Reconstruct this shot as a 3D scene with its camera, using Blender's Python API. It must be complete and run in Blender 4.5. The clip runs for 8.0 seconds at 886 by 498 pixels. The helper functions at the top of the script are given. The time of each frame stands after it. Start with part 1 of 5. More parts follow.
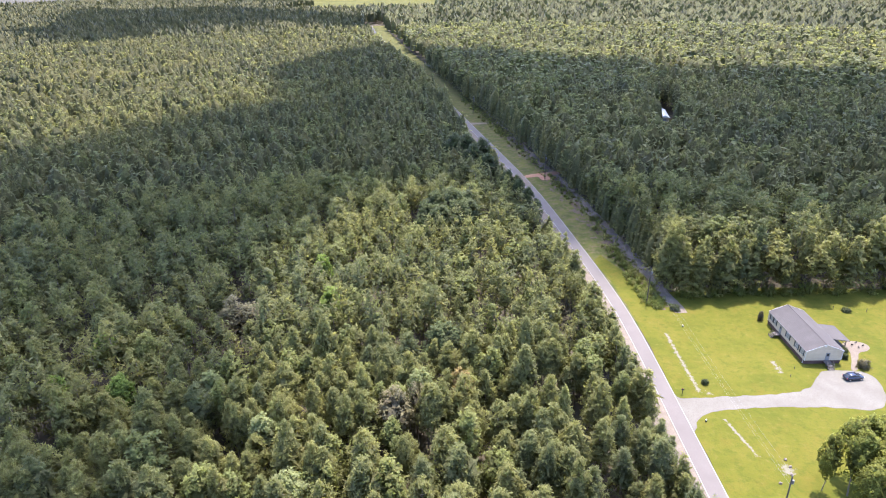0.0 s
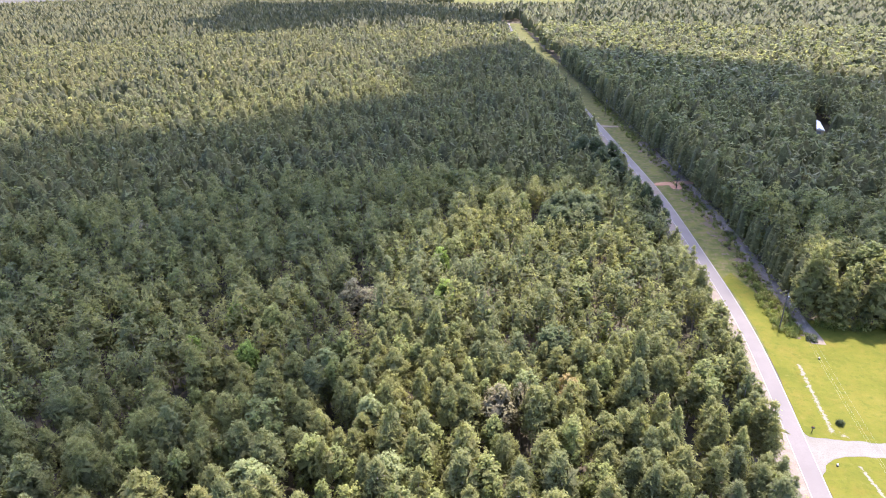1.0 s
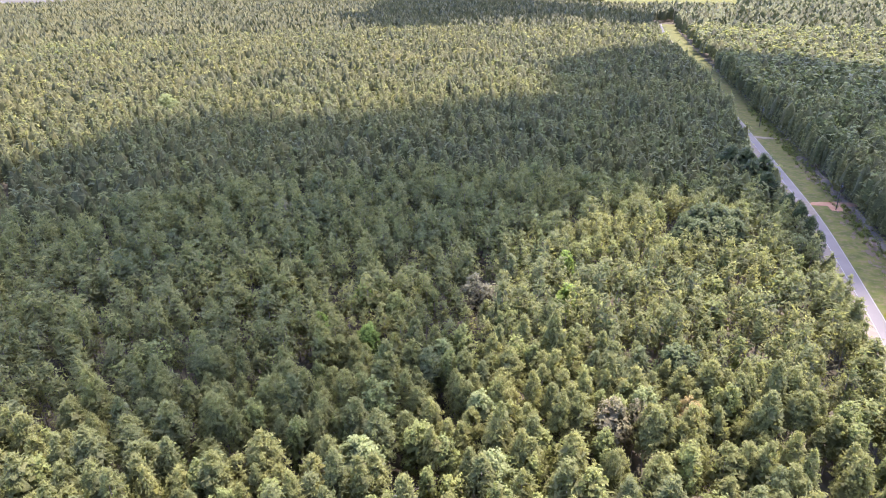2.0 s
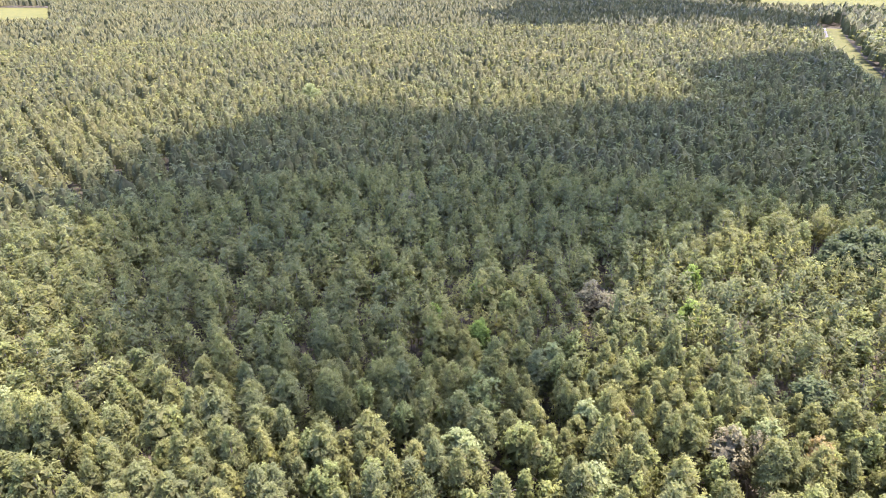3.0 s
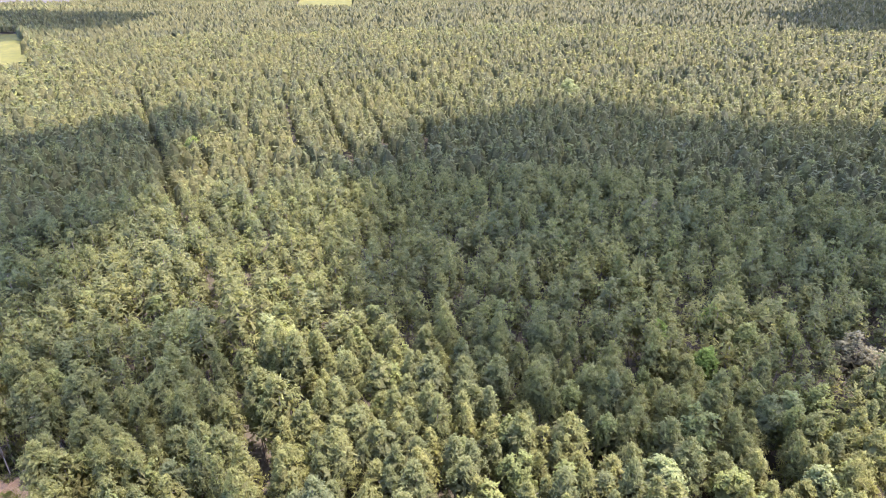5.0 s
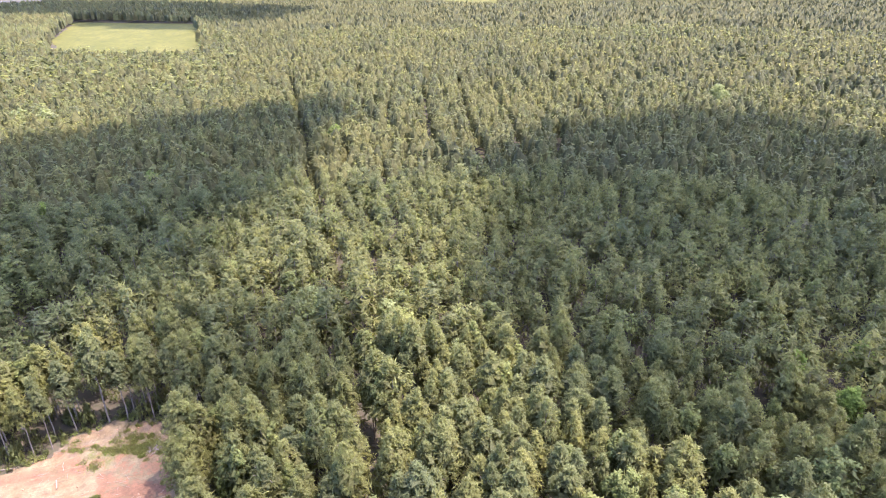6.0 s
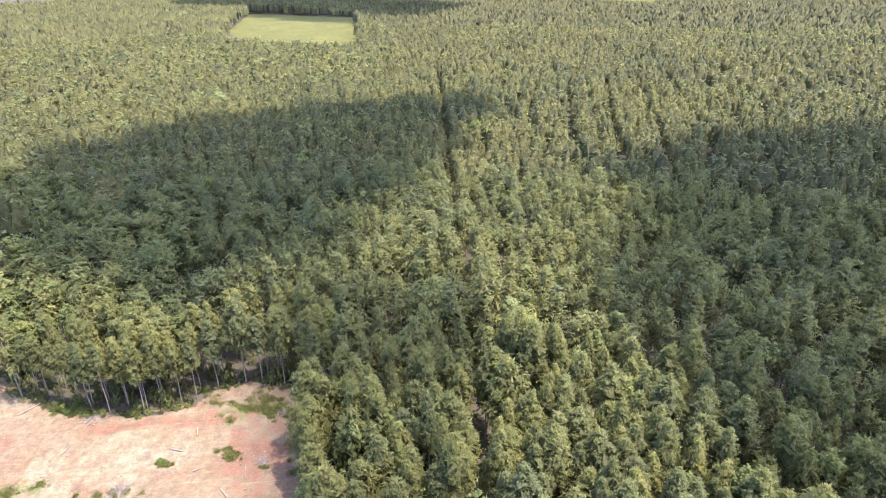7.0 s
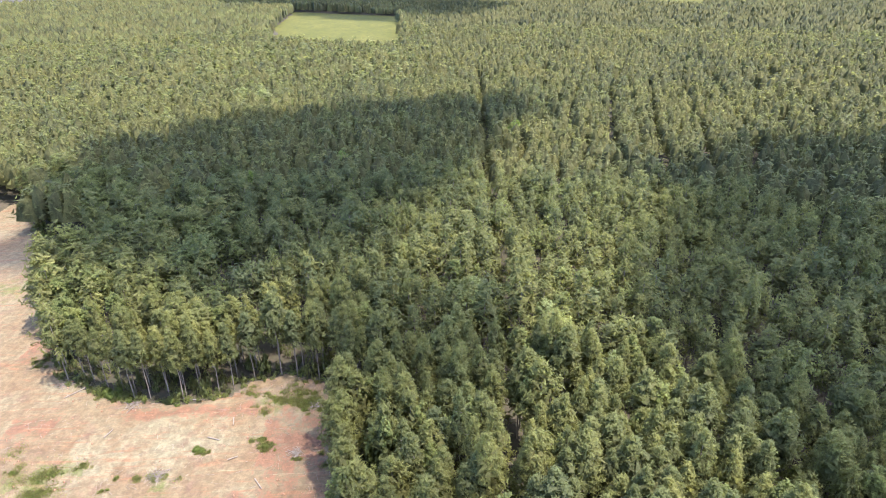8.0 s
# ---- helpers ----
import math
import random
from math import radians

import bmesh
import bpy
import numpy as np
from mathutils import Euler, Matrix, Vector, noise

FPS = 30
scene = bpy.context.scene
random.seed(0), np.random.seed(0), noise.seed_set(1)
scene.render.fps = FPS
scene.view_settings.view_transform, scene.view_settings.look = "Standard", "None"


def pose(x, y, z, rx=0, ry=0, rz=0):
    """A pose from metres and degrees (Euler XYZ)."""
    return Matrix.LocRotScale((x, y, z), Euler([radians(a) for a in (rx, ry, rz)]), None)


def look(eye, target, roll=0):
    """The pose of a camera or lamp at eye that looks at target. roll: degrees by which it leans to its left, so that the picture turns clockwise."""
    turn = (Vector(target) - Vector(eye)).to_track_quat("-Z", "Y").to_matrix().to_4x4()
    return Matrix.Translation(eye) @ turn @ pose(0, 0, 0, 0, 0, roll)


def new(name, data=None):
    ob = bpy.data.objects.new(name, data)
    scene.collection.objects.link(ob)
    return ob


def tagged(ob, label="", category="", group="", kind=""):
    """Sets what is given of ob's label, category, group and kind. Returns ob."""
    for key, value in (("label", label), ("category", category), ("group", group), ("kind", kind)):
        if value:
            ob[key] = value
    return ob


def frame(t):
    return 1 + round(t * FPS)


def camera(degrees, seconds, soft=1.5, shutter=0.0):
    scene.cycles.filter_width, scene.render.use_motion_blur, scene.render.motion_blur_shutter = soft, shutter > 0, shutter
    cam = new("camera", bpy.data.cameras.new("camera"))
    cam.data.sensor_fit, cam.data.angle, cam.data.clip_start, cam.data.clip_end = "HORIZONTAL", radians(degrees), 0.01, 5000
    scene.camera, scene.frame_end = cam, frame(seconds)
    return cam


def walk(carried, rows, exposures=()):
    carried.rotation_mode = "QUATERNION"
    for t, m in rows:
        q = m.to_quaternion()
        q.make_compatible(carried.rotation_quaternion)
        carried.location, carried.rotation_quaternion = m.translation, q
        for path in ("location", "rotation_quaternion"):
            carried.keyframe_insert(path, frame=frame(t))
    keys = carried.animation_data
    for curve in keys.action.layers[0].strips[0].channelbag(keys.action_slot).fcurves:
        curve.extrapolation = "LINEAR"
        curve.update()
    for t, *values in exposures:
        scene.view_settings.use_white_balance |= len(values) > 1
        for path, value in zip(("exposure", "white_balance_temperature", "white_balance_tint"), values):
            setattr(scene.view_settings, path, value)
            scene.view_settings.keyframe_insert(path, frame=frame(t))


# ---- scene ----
# ---- camera: hovers at one spot, 90 m up, and turns to its left ----
cam = camera(69.85, 8.0, soft=1.08)
EYE = (0, 0, 90)
PATH = [
    (0.0, pose(*EYE, 64.81, 0.92, -0.33)),
    (0.2, pose(*EYE, 64.81, 0.92, -0.24)),
    (0.3, pose(*EYE, 64.81, 0.92, 0.44)),
    (0.4, pose(*EYE, 64.81, 0.92, 1.90)),
    (0.5, pose(*EYE, 64.81, 0.92, 3.44)),
    (0.6, pose(*EYE, 64.81, 0.92, 5.01)),
    (0.7, pose(*EYE, 64.81, 0.92, 6.71)),
    (0.8, pose(*EYE, 64.81, 0.92, 8.42)),
    (0.9, pose(*EYE, 64.81, 0.92, 10.00)),
    (1.0, pose(*EYE, 64.81, 0.92, 11.35)),
    (1.2, pose(*EYE, 64.81, 0.92, 13.91)),
    (1.5, pose(*EYE, 64.81, 0.92, 17.64)),
    (2.8, pose(*EYE, 64.81, 0.92, 33.24)),
    (3.5, pose(*EYE, 64.81, 0.92, 41.11)),
    (4.0, pose(*EYE, 64.81, 0.92, 46.82)),
    (4.5, pose(*EYE, 64.81, 0.92, 52.50)),
    (5.8, pose(*EYE, 64.81, 0.92, 67.88)),
    (6.5, pose(*EYE, 64.81, 0.92, 76.86)),
    (6.7, pose(*EYE, 64.81, 0.92, 79.41)),
    (6.9, pose(*EYE, 64.81, 0.92, 82.02)),
    (7.0, pose(*EYE, 64.81, 0.92, 83.24)),
    (7.1, pose(*EYE, 64.81, 0.92, 84.34)),
    (7.2, pose(*EYE, 64.81, 0.82, 84.84)),
    (7.3, pose(*EYE, 64.81, 0.82, 84.90)),
    (7.8, pose(*EYE, 64.81, 0.82, 84.97)),
    (7.9, pose(*EYE, 64.81, 0.92, 85.52)),
    (8.0, pose(*EYE, 64.81, 0.92, 86.84)),
]
walk(cam, PATH, exposures=[
    (0.0, 2.49, 6180, 19), (1.0, 2.65, 6170, 23), (3.5, 3.00, 6200, 26.5), (4.5, 2.95, 6200, 26.5), (6.0, 2.84, 6170, 26.5), (6.5, 2.76, 6150, 25), (7.2, 2.57, 6180, 18), (8.0, 2.43, 6200, 11.5)])

# ---- daylight: high sun ahead and to the right of the road, broken cumulus ----
SUN_EL = radians(69)
SUN_AZ = math.atan2(0.37, 0.93)
SUN_DIR = Vector((math.sin(SUN_AZ) * math.cos(SUN_EL), math.cos(SUN_AZ) * math.cos(SUN_EL), math.sin(SUN_EL)))
world = bpy.data.worlds.new("sky")
scene.world = world
world.use_nodes = True
wn = world.node_tree.nodes
sky = wn.new("ShaderNodeTexSky")
sky.sky_type = "NISHITA"
sky.sun_disc = False
sky.ozone_density = 6.0
sky.sun_elevation = SUN_EL
sky.sun_rotation = SUN_AZ
sky.air_density, sky.dust_density = 1.0, 2.5
wn["Background"].inputs["Strength"].default_value = 0.15
world.node_tree.links.new(sky.outputs[0], wn["Background"].inputs["Color"])
sun = new("sun", bpy.data.lights.new("sun", "SUN"))
sun.data.energy = 2.57
sun.data.angle = radians(0.55)
sun.data.color = (1.0, 0.94, 0.84)
sun.matrix_world = look(SUN_DIR * 3000, (0, 0, 0))

# ---- materials ----
def nodes_of(name, rough=0.9):
    m = bpy.data.materials.new(name)
    m.use_nodes = True
    n, l = m.node_tree.nodes, m.node_tree.links
    b = n["Principled BSDF"]
    b.inputs["Roughness"].default_value = rough
    b.inputs["Specular IOR Level"].default_value = 0.25
    return m, n, l, b


def noise_at(n, l, scale, detail=4.0, rough=0.55, coord="Object"):
    tc = n.new("ShaderNodeTexCoord")
    t = n.new("ShaderNodeTexNoise")
    t.inputs["Scale"].default_value = scale
    t.inputs["Detail"].default_value = detail
    t.inputs["Roughness"].default_value = rough
    l.new(tc.outputs[coord], t.inputs["Vector"])
    return t.outputs["Fac"]


def ramp(n, l, fac, stops):
    r = n.new("ShaderNodeValToRGB")
    e = r.color_ramp.elements
    e[0].position, e[0].color = stops[0][0], (*stops[0][1], 1)
    e[1].position, e[1].color = stops[-1][0], (*stops[-1][1], 1)
    for p, c in stops[1:-1]:
        e.new(p).color = (*c, 1)
    l.new(fac, r.inputs["Fac"])
    return r.outputs["Color"]


def mix(n, l, fac, a, b, kind="MIX"):
    x = n.new("ShaderNodeMix")
    x.data_type, x.blend_type = "RGBA", kind
    for sock, v in ((x.inputs[0], fac), (x.inputs[6], a), (x.inputs[7], b)):
        if isinstance(v, bpy.types.NodeSocket):
            l.new(v, sock)
        elif isinstance(v, tuple):
            sock.default_value = (*v, 1)
        else:
            sock.default_value = v
    return x.outputs[2]


def bump(n, l, b, fac, strength, distance):
    k = n.new("ShaderNodeBump")
    k.inputs["Strength"].default_value = strength
    k.inputs["Distance"].default_value = distance
    l.new(fac, k.inputs["Height"])
    l.new(k.outputs[0], b.inputs["Normal"])


def two_scale(name, c1, c2, c3, big, small, rough=0.9, relief=0.3, depth=0.05):
    """A surface with stains at one scale and grain at another."""
    m, n, l, b = nodes_of(name, rough)
    a = ramp(n, l, noise_at(n, l, big, 5), [(0.35, c1), (0.65, c2)])
    g = noise_at(n, l, small, 3, 0.7)
    f = ramp(n, l, g, [(0.45, (0, 0, 0)), (0.75, (1, 1, 1))])
    l.new(mix(n, l, f, a, c3), b.inputs["Base Color"])
    bump(n, l, b, g, relief, depth)
    return m


def plain(name, c, rough=0.6, metal=0.0, vary=0.12, scale=6.0):
    m, n, l, b = nodes_of(name, rough)
    lo = tuple(v * (1 - vary) for v in c)
    hi = tuple(min(1, v * (1 + vary)) for v in c)
    g = noise_at(n, l, scale, 4)
    l.new(ramp(n, l, g, [(0.3, lo), (0.7, hi)]), b.inputs["Base Color"])
    b.inputs["Metallic"].default_value = metal
    bump(n, l, b, g, 0.08, 0.01)
    return m


def foliage(name, stops, glow=0.46, grain=3.6):
    """Leaves: tone differs from tree to tree and from tuft to tuft, and light passes through."""
    m, n, l, b = nodes_of(name, 0.62)
    b.inputs["Specular IOR Level"].default_value = 0.22
    at = n.new("ShaderNodeAttribute")
    at.attribute_name = "tone"
    ob = n.new("ShaderNodeObjectInfo")
    # woods carry a tone for each tree; a single tree takes its own by chance
    alone = n.new("ShaderNodeMath")
    alone.operation = "LESS_THAN"
    l.new(at.outputs["Fac"], alone.inputs[0])
    alone.inputs[1].default_value = 0.0005
    pick = n.new("ShaderNodeMath")
    pick.operation = "MULTIPLY_ADD"
    l.new(alone.outputs[0], pick.inputs[0])
    l.new(ob.outputs["Random"], pick.inputs[1])
    l.new(at.outputs["Fac"], pick.inputs[2])
    tree = ramp(n, l, pick.outputs[0], stops)
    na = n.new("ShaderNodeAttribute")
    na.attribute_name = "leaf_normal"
    # leaf_normal's length scales colour: pale young tips, painted shade inside crowns, brightness evened by distance
    leaf_gain = n.new("ShaderNodeVectorMath")
    leaf_gain.operation = "LENGTH"
    l.new(na.outputs["Vector"], leaf_gain.inputs[0])
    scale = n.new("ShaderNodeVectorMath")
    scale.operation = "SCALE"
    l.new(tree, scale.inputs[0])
    l.new(leaf_gain.outputs["Value"], scale.inputs["Scale"])
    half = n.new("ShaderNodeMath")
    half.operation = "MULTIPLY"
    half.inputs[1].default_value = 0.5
    l.new(leaf_gain.outputs["Value"], half.inputs[0])
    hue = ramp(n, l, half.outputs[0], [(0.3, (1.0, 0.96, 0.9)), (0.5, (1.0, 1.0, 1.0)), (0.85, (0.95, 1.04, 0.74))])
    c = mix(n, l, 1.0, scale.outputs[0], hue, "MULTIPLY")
    needle = ramp(n, l, noise_at(n, l, grain, 3, 0.7), [(0.34, (0.8,) * 3), (0.66, (1.2,) * 3)])
    c = mix(n, l, 1.0, c, needle, "MULTIPLY")
    bough = ramp(n, l, noise_at(n, l, 0.85, 3, 0.6), [(0.36, (0.8,) * 3), (0.64, (1.2,) * 3)])
    c = mix(n, l, 1.0, c, bough, "MULTIPLY")
    l.new(c, b.inputs["Base Color"])
    vt = n.new("ShaderNodeVectorTransform")
    vt.vector_type, vt.convert_from, vt.convert_to = "NORMAL", "OBJECT", "WORLD"
    l.new(na.outputs["Vector"], vt.inputs[0])
    bp = n.new("ShaderNodeBump")
    bp.inputs["Strength"].default_value = 0.65
    bp.inputs["Distance"].default_value = 0.5
    l.new(noise_at(n, l, grain * 0.9, 4, 0.75), bp.inputs["Height"])
    l.new(vt.outputs[0], bp.inputs["Normal"])
    l.new(bp.outputs[0], b.inputs["Normal"])
    tr = n.new("ShaderNodeBsdfTranslucent")
    l.new(mix(n, l, 1.0, c, (1.0, 1.05, 0.7), "MULTIPLY"), tr.inputs["Color"])
    ms = n.new("ShaderNodeMixShader")
    ms.inputs[0].default_value = glow
    l.new(b.outputs[0], ms.inputs[1])
    l.new(tr.outputs[0], ms.inputs[2])
    l.new(ms.outputs[0], n["Material Output"].inputs["Surface"])
    return m


PINE = foliage("pine_needles", [(0.0, (0.138, 0.147, 0.069)), (0.25, (0.165, 0.168, 0.071)), (0.5, (0.189, 0.185, 0.072)), (0.75, (0.208, 0.2, 0.074)), (1.0, (0.227, 0.212, 0.077))], 0.56, 4.4)
OPEN_PINE = foliage("open_grown_pine_needles", [(0.0, (0.185, 0.19, 0.046)), (1.0, (0.215, 0.21, 0.052))], 0.55)
BROAD = foliage("broad_leaves", [(0.0, (0.143, 0.155, 0.057)), (0.35, (0.167, 0.178, 0.062)), (0.7, (0.189, 0.195, 0.067)), (1.0, (0.212, 0.212, 0.070))], 0.5)
OAK = foliage("dark_oak_leaves", [(0.0, (0.062, 0.075, 0.028)), (1.0, (0.074, 0.086, 0.032))], 0.35)
DRY = foliage("dry_leaves", [(0.0, (0.125, 0.108, 0.06)), (1.0, (0.15, 0.128, 0.07))], 0.3)
WEED = foliage("weed_leaves", [(0.0, (0.14, 0.175, 0.038)), (0.5, (0.185, 0.21, 0.05)), (1.0, (0.205, 0.2, 0.07))])
SHRUB = foliage("shrub_leaves", [(0.0, (0.085, 0.125, 0.035)), (0.5, (0.12, 0.155, 0.045)), (1.0, (0.14, 0.155, 0.06))])
BARK = two_scale("pine_bark", (0.19, 0.15, 0.12), (0.27, 0.22, 0.18), (0.12, 0.09, 0.07), 1.5, 9.0, 0.95, 0.6, 0.03)
LITTER = two_scale("forest_floor", (0.044, 0.036, 0.024), (0.07, 0.052, 0.035), (0.034, 0.04, 0.018), 0.05, 0.9)


def worn_strip(n, l, x0, lean, y0, y1, wide, size=1.1, soft=0.08):
    """A ragged strip of bare soil along y: 1 on the soil, 0 on the grass."""
    def calc(kind, a, b):
        k = n.new("ShaderNodeMath")
        k.operation = kind
        for i, v in enumerate((a, b)):
            if isinstance(v, (int, float)):
                k.inputs[i].default_value = v
            else:
                l.new(v, k.inputs[i])
        return k.outputs[0]

    at = n.new("ShaderNodeSeparateXYZ")
    geo = n.new("ShaderNodeNewGeometry")
    l.new(geo.outputs["Position"], at.inputs[0])
    mid = calc("ADD", calc("MULTIPLY", calc("SUBTRACT", at.outputs["Y"], y0), lean), x0)
    side = calc("DIVIDE", calc("ABSOLUTE", calc("SUBTRACT", at.outputs["X"], mid), 0), wide)
    end = calc("MAXIMUM", calc("SUBTRACT", y0, at.outputs["Y"]), calc("SUBTRACT", at.outputs["Y"], y1))
    off = calc("MAXIMUM", side, calc("ADD", end, 0.6))
    rag = calc("ADD", noise_at(n, l, size, 6, 0.75), calc("MULTIPLY", off, -0.22))
    return ramp(n, l, rag, [(0.38, (0, 0, 0)), (0.38 + soft, (0.9, 0.9, 0.9))])


def lawn_material():
    m, n, l, b = nodes_of("lawn_grass", 0.95)
    b.inputs["Specular IOR Level"].default_value = 0.08
    a = ramp(n, l, noise_at(n, l, 0.10, 6, 0.65), [(0.36, (0.068, 0.073, 0.010)), (0.5, (0.086, 0.085, 0.012)), (0.64, (0.1, 0.091, 0.015))])
    dry = ramp(n, l, noise_at(n, l, 0.22, 7, 0.7), [(0.5, (0, 0, 0)), (0.68, (0.75, 0.75, 0.75))])
    a = mix(n, l, dry, a, (0.098, 0.081, 0.014))
    clover = ramp(n, l, noise_at(n, l, 0.55, 6, 0.7), [(0.50, (0, 0, 0)), (0.66, (0.7, 0.7, 0.7))])
    a = mix(n, l, clover, a, (0.052, 0.066, 0.009))
    g = noise_at(n, l, 1.6, 5, 0.75)
    a = mix(n, l, ramp(n, l, g, [(0.5, (0, 0, 0)), (0.68, (0.6, 0.6, 0.6))]), a, (0.056, 0.058, 0.011))
    pale = ramp(n, l, noise_at(n, l, 0.8, 5, 0.7), [(0.57, (0, 0, 0)), (0.72, (0.8, 0.8, 0.8))])
    a = mix(n, l, pale, a, (0.118, 0.102, 0.024))
    for x0, lean, y0, y1, wide in ((56.3, 0.016, 113.9, 138.3, 0.8), (60.3, -0.184, 94.1, 105.3, 0.6), (64.1, 0.005, 89.3, 91.9, 1.9), (58.4, 0.004, 113.1, 114.4, 1.0), (77.8, 0.006, 120.5, 125.1, 1.0)):
        a = mix(n, l, worn_strip(n, l, x0, lean, y0, y1, wide), a, (0.155, 0.14, 0.112))
    l.new(a, b.inputs["Base Color"])
    bump(n, l, b, g, 0.7, 0.1)
    return m


LAWN = lawn_material()
VERGE = two_scale("verge_grass", (0.046, 0.058, 0.016), (0.086, 0.088, 0.024), (0.12, 0.085, 0.055), 0.2, 0.5, 0.95, 0.5, 0.1)
ASPHALT = two_scale("worn_asphalt", (0.106, 0.092, 0.083), (0.126, 0.109, 0.098), (0.110, 0.094, 0.084), 0.15, 3.0, 0.85, 0.15, 0.01)
GRAVEL = two_scale("pale_gravel", (0.128, 0.116, 0.098), (0.154, 0.142, 0.12), (0.11, 0.097, 0.076), 0.2, 4.0, 0.95, 0.4, 0.03)
SAND = two_scale("sandy_soil", (0.138, 0.112, 0.088), (0.172, 0.144, 0.116), (0.12, 0.096, 0.07), 0.5, 3.0, 0.95, 0.4, 0.03)
CLAY = two_scale("red_clay", (0.23, 0.115, 0.07), (0.27, 0.165, 0.11), (0.24, 0.14, 0.092), 0.3, 2.0, 0.95, 0.5, 0.05)
for dull in (VERGE, GRAVEL, SAND, CLAY):
    dull.node_tree.nodes["Principled BSDF"].inputs["Specular IOR Level"].default_value = 0.06
LINE = plain("road_paint", (0.24, 0.235, 0.222), 0.7, 0, 0.15, 1.5)
FIELD = two_scale("hay_field", (0.074, 0.074, 0.021), (0.104, 0.096, 0.028), (0.052, 0.056, 0.026), 0.03, 0.16, 0.95, 0.4, 0.1)
FIELD.node_tree.nodes["Principled BSDF"].inputs["Specular IOR Level"].default_value = 0.04


# ---- helpers ----
def link_bm(name, bm, material, parent=None, label=""):
    me = bpy.data.meshes.new(name)
    bm.to_mesh(me)
    bm.free()
    if material:
        me.materials.append(material)
    ob = new(name, me)
    if parent:
        ob.parent = parent
    if label:
        ob["label"] = label
    return ob


def part(name, bm, material, parent, label=""):
    return link_bm(name, bm, material, parent, label)


def thing(name, label, category, group="", at=None, kind=""):
    ob = new(name)
    ob.empty_display_size = 0.3
    if at:
        ob.matrix_basis = at
    return tagged(ob, label, category, group, kind)


def box(x0, x1, y0, y1, z0, z1, bevel=0.0, bm=None):
    bm = bm or bmesh.new()
    r = bmesh.ops.create_cube(bm, size=1.0, matrix=Matrix.LocRotScale(((x0 + x1) / 2, (y0 + y1) / 2, (z0 + z1) / 2), None, (x1 - x0, y1 - y0, z1 - z0)))
    if bevel:
        es = list({e for v in r["verts"] for e in v.link_edges})
        bmesh.ops.bevel(bm, geom=es, offset=bevel, segments=2, affect="EDGES", profile=0.6)
    return bm


def rod(p, q, r0, r1=None, sides=8, bm=None):
    bm = bm or bmesh.new()
    p, q = Vector(p), Vector(q)
    d = q - p
    m = Matrix.Translation((p + q) / 2) @ d.to_track_quat("Z", "Y").to_matrix().to_4x4()
    bmesh.ops.create_cone(bm, cap_ends=True, segments=sides, radius1=r0, radius2=r0 if r1 is None else r1, depth=d.length, matrix=m)
    return bm


def prism(poly, z0, z1, bm=None):
    """A slab with the outline poly, in plan."""
    bm = bm or bmesh.new()
    lo = [bm.verts.new((x, y, z0)) for x, y in poly]
    hi = [bm.verts.new((x, y, z1)) for x, y in poly]
    bm.faces.new(lo[::-1])
    bm.faces.new(hi)
    for i in range(len(poly)):
        j = (i + 1) % len(poly)
        bm.faces.new((lo[i], lo[j], hi[j], hi[i]))
    bmesh.ops.recalc_face_normals(bm, faces=bm.faces)
    return bm


def wobble(poly, step, amount, seed=0.0):
    """The outline poly, cut into short steps and made uneven."""
    out = []
    for i, (x, y) in enumerate(poly):
        x2, y2 = poly[(i + 1) % len(poly)]
        k = max(1, int(math.hypot(x2 - x, y2 - y) / step))
        for j in range(k):
            px, py = x + (x2 - x) * j / k, y + (y2 - y) * j / k
            w = noise.noise_vector((px * 0.4 / step, py * 0.4 / step, seed))
            out.append((px + w.x * amount, py + w.y * amount))
    return out


def inside(poly, x, y):
    """Even-odd test for arrays of points."""
    hit = np.zeros(np.shape(x), bool)
    for (x0, y0), (x1, y1) in zip(poly, poly[1:] + poly[:1]):
        if y0 != y1:
            hit ^= ((y0 > y) != (y1 > y)) & (x < (x1 - x0) * (y - y0) / (y1 - y0) + x0)
    return hit


def tri_mesh(name, tris, tones, material, normals=None):
    """One mesh of loose triangles, each with its tree's tone and the way its leaves face."""
    k = len(tris)
    me = bpy.data.meshes.new(name)
    me.vertices.add(3 * k)
    me.vertices.foreach_set("co", np.ascontiguousarray(tris, np.float32).ravel())
    me.loops.add(3 * k)
    me.loops.foreach_set("vertex_index", np.arange(3 * k, dtype=np.int32))
    me.polygons.add(k)
    me.polygons.foreach_set("loop_start", np.arange(0, 3 * k, 3, dtype=np.int32))
    me.polygons.foreach_set("loop_total", np.full(k, 3, np.int32))
    if tones is not None:
        me.attributes.new("tone", "FLOAT", "FACE").data.foreach_set("value", np.ascontiguousarray(tones, np.float32))
    if normals is not None:
        me.attributes.new("leaf_normal", "FLOAT_VECTOR", "POINT").data.foreach_set("vector", np.ascontiguousarray(normals, np.float32).ravel())
    me.update(calc_edges=True)
    me.materials.append(material)
    return me


# ---- plan: the road's east edge line, clearings and fields ----
ROAD_Y = np.array([-200, 60.8, 141.9, 162.4, 184.9, 203.4, 224, 244.7, 263.4, 294.6, 328, 356.4, 409.2, 458.2, 642.2, 828.8, 963.9, 1437])
ROAD_X = np.array([50, 50.5, 50.7, 49.4, 46.7, 44.5, 42, 39.2, 36, 29.7, 23.1, 17.1, 6.7, -3.7, -44, -80.6, -100.6, -154.6])
ROAD_W = 3.7


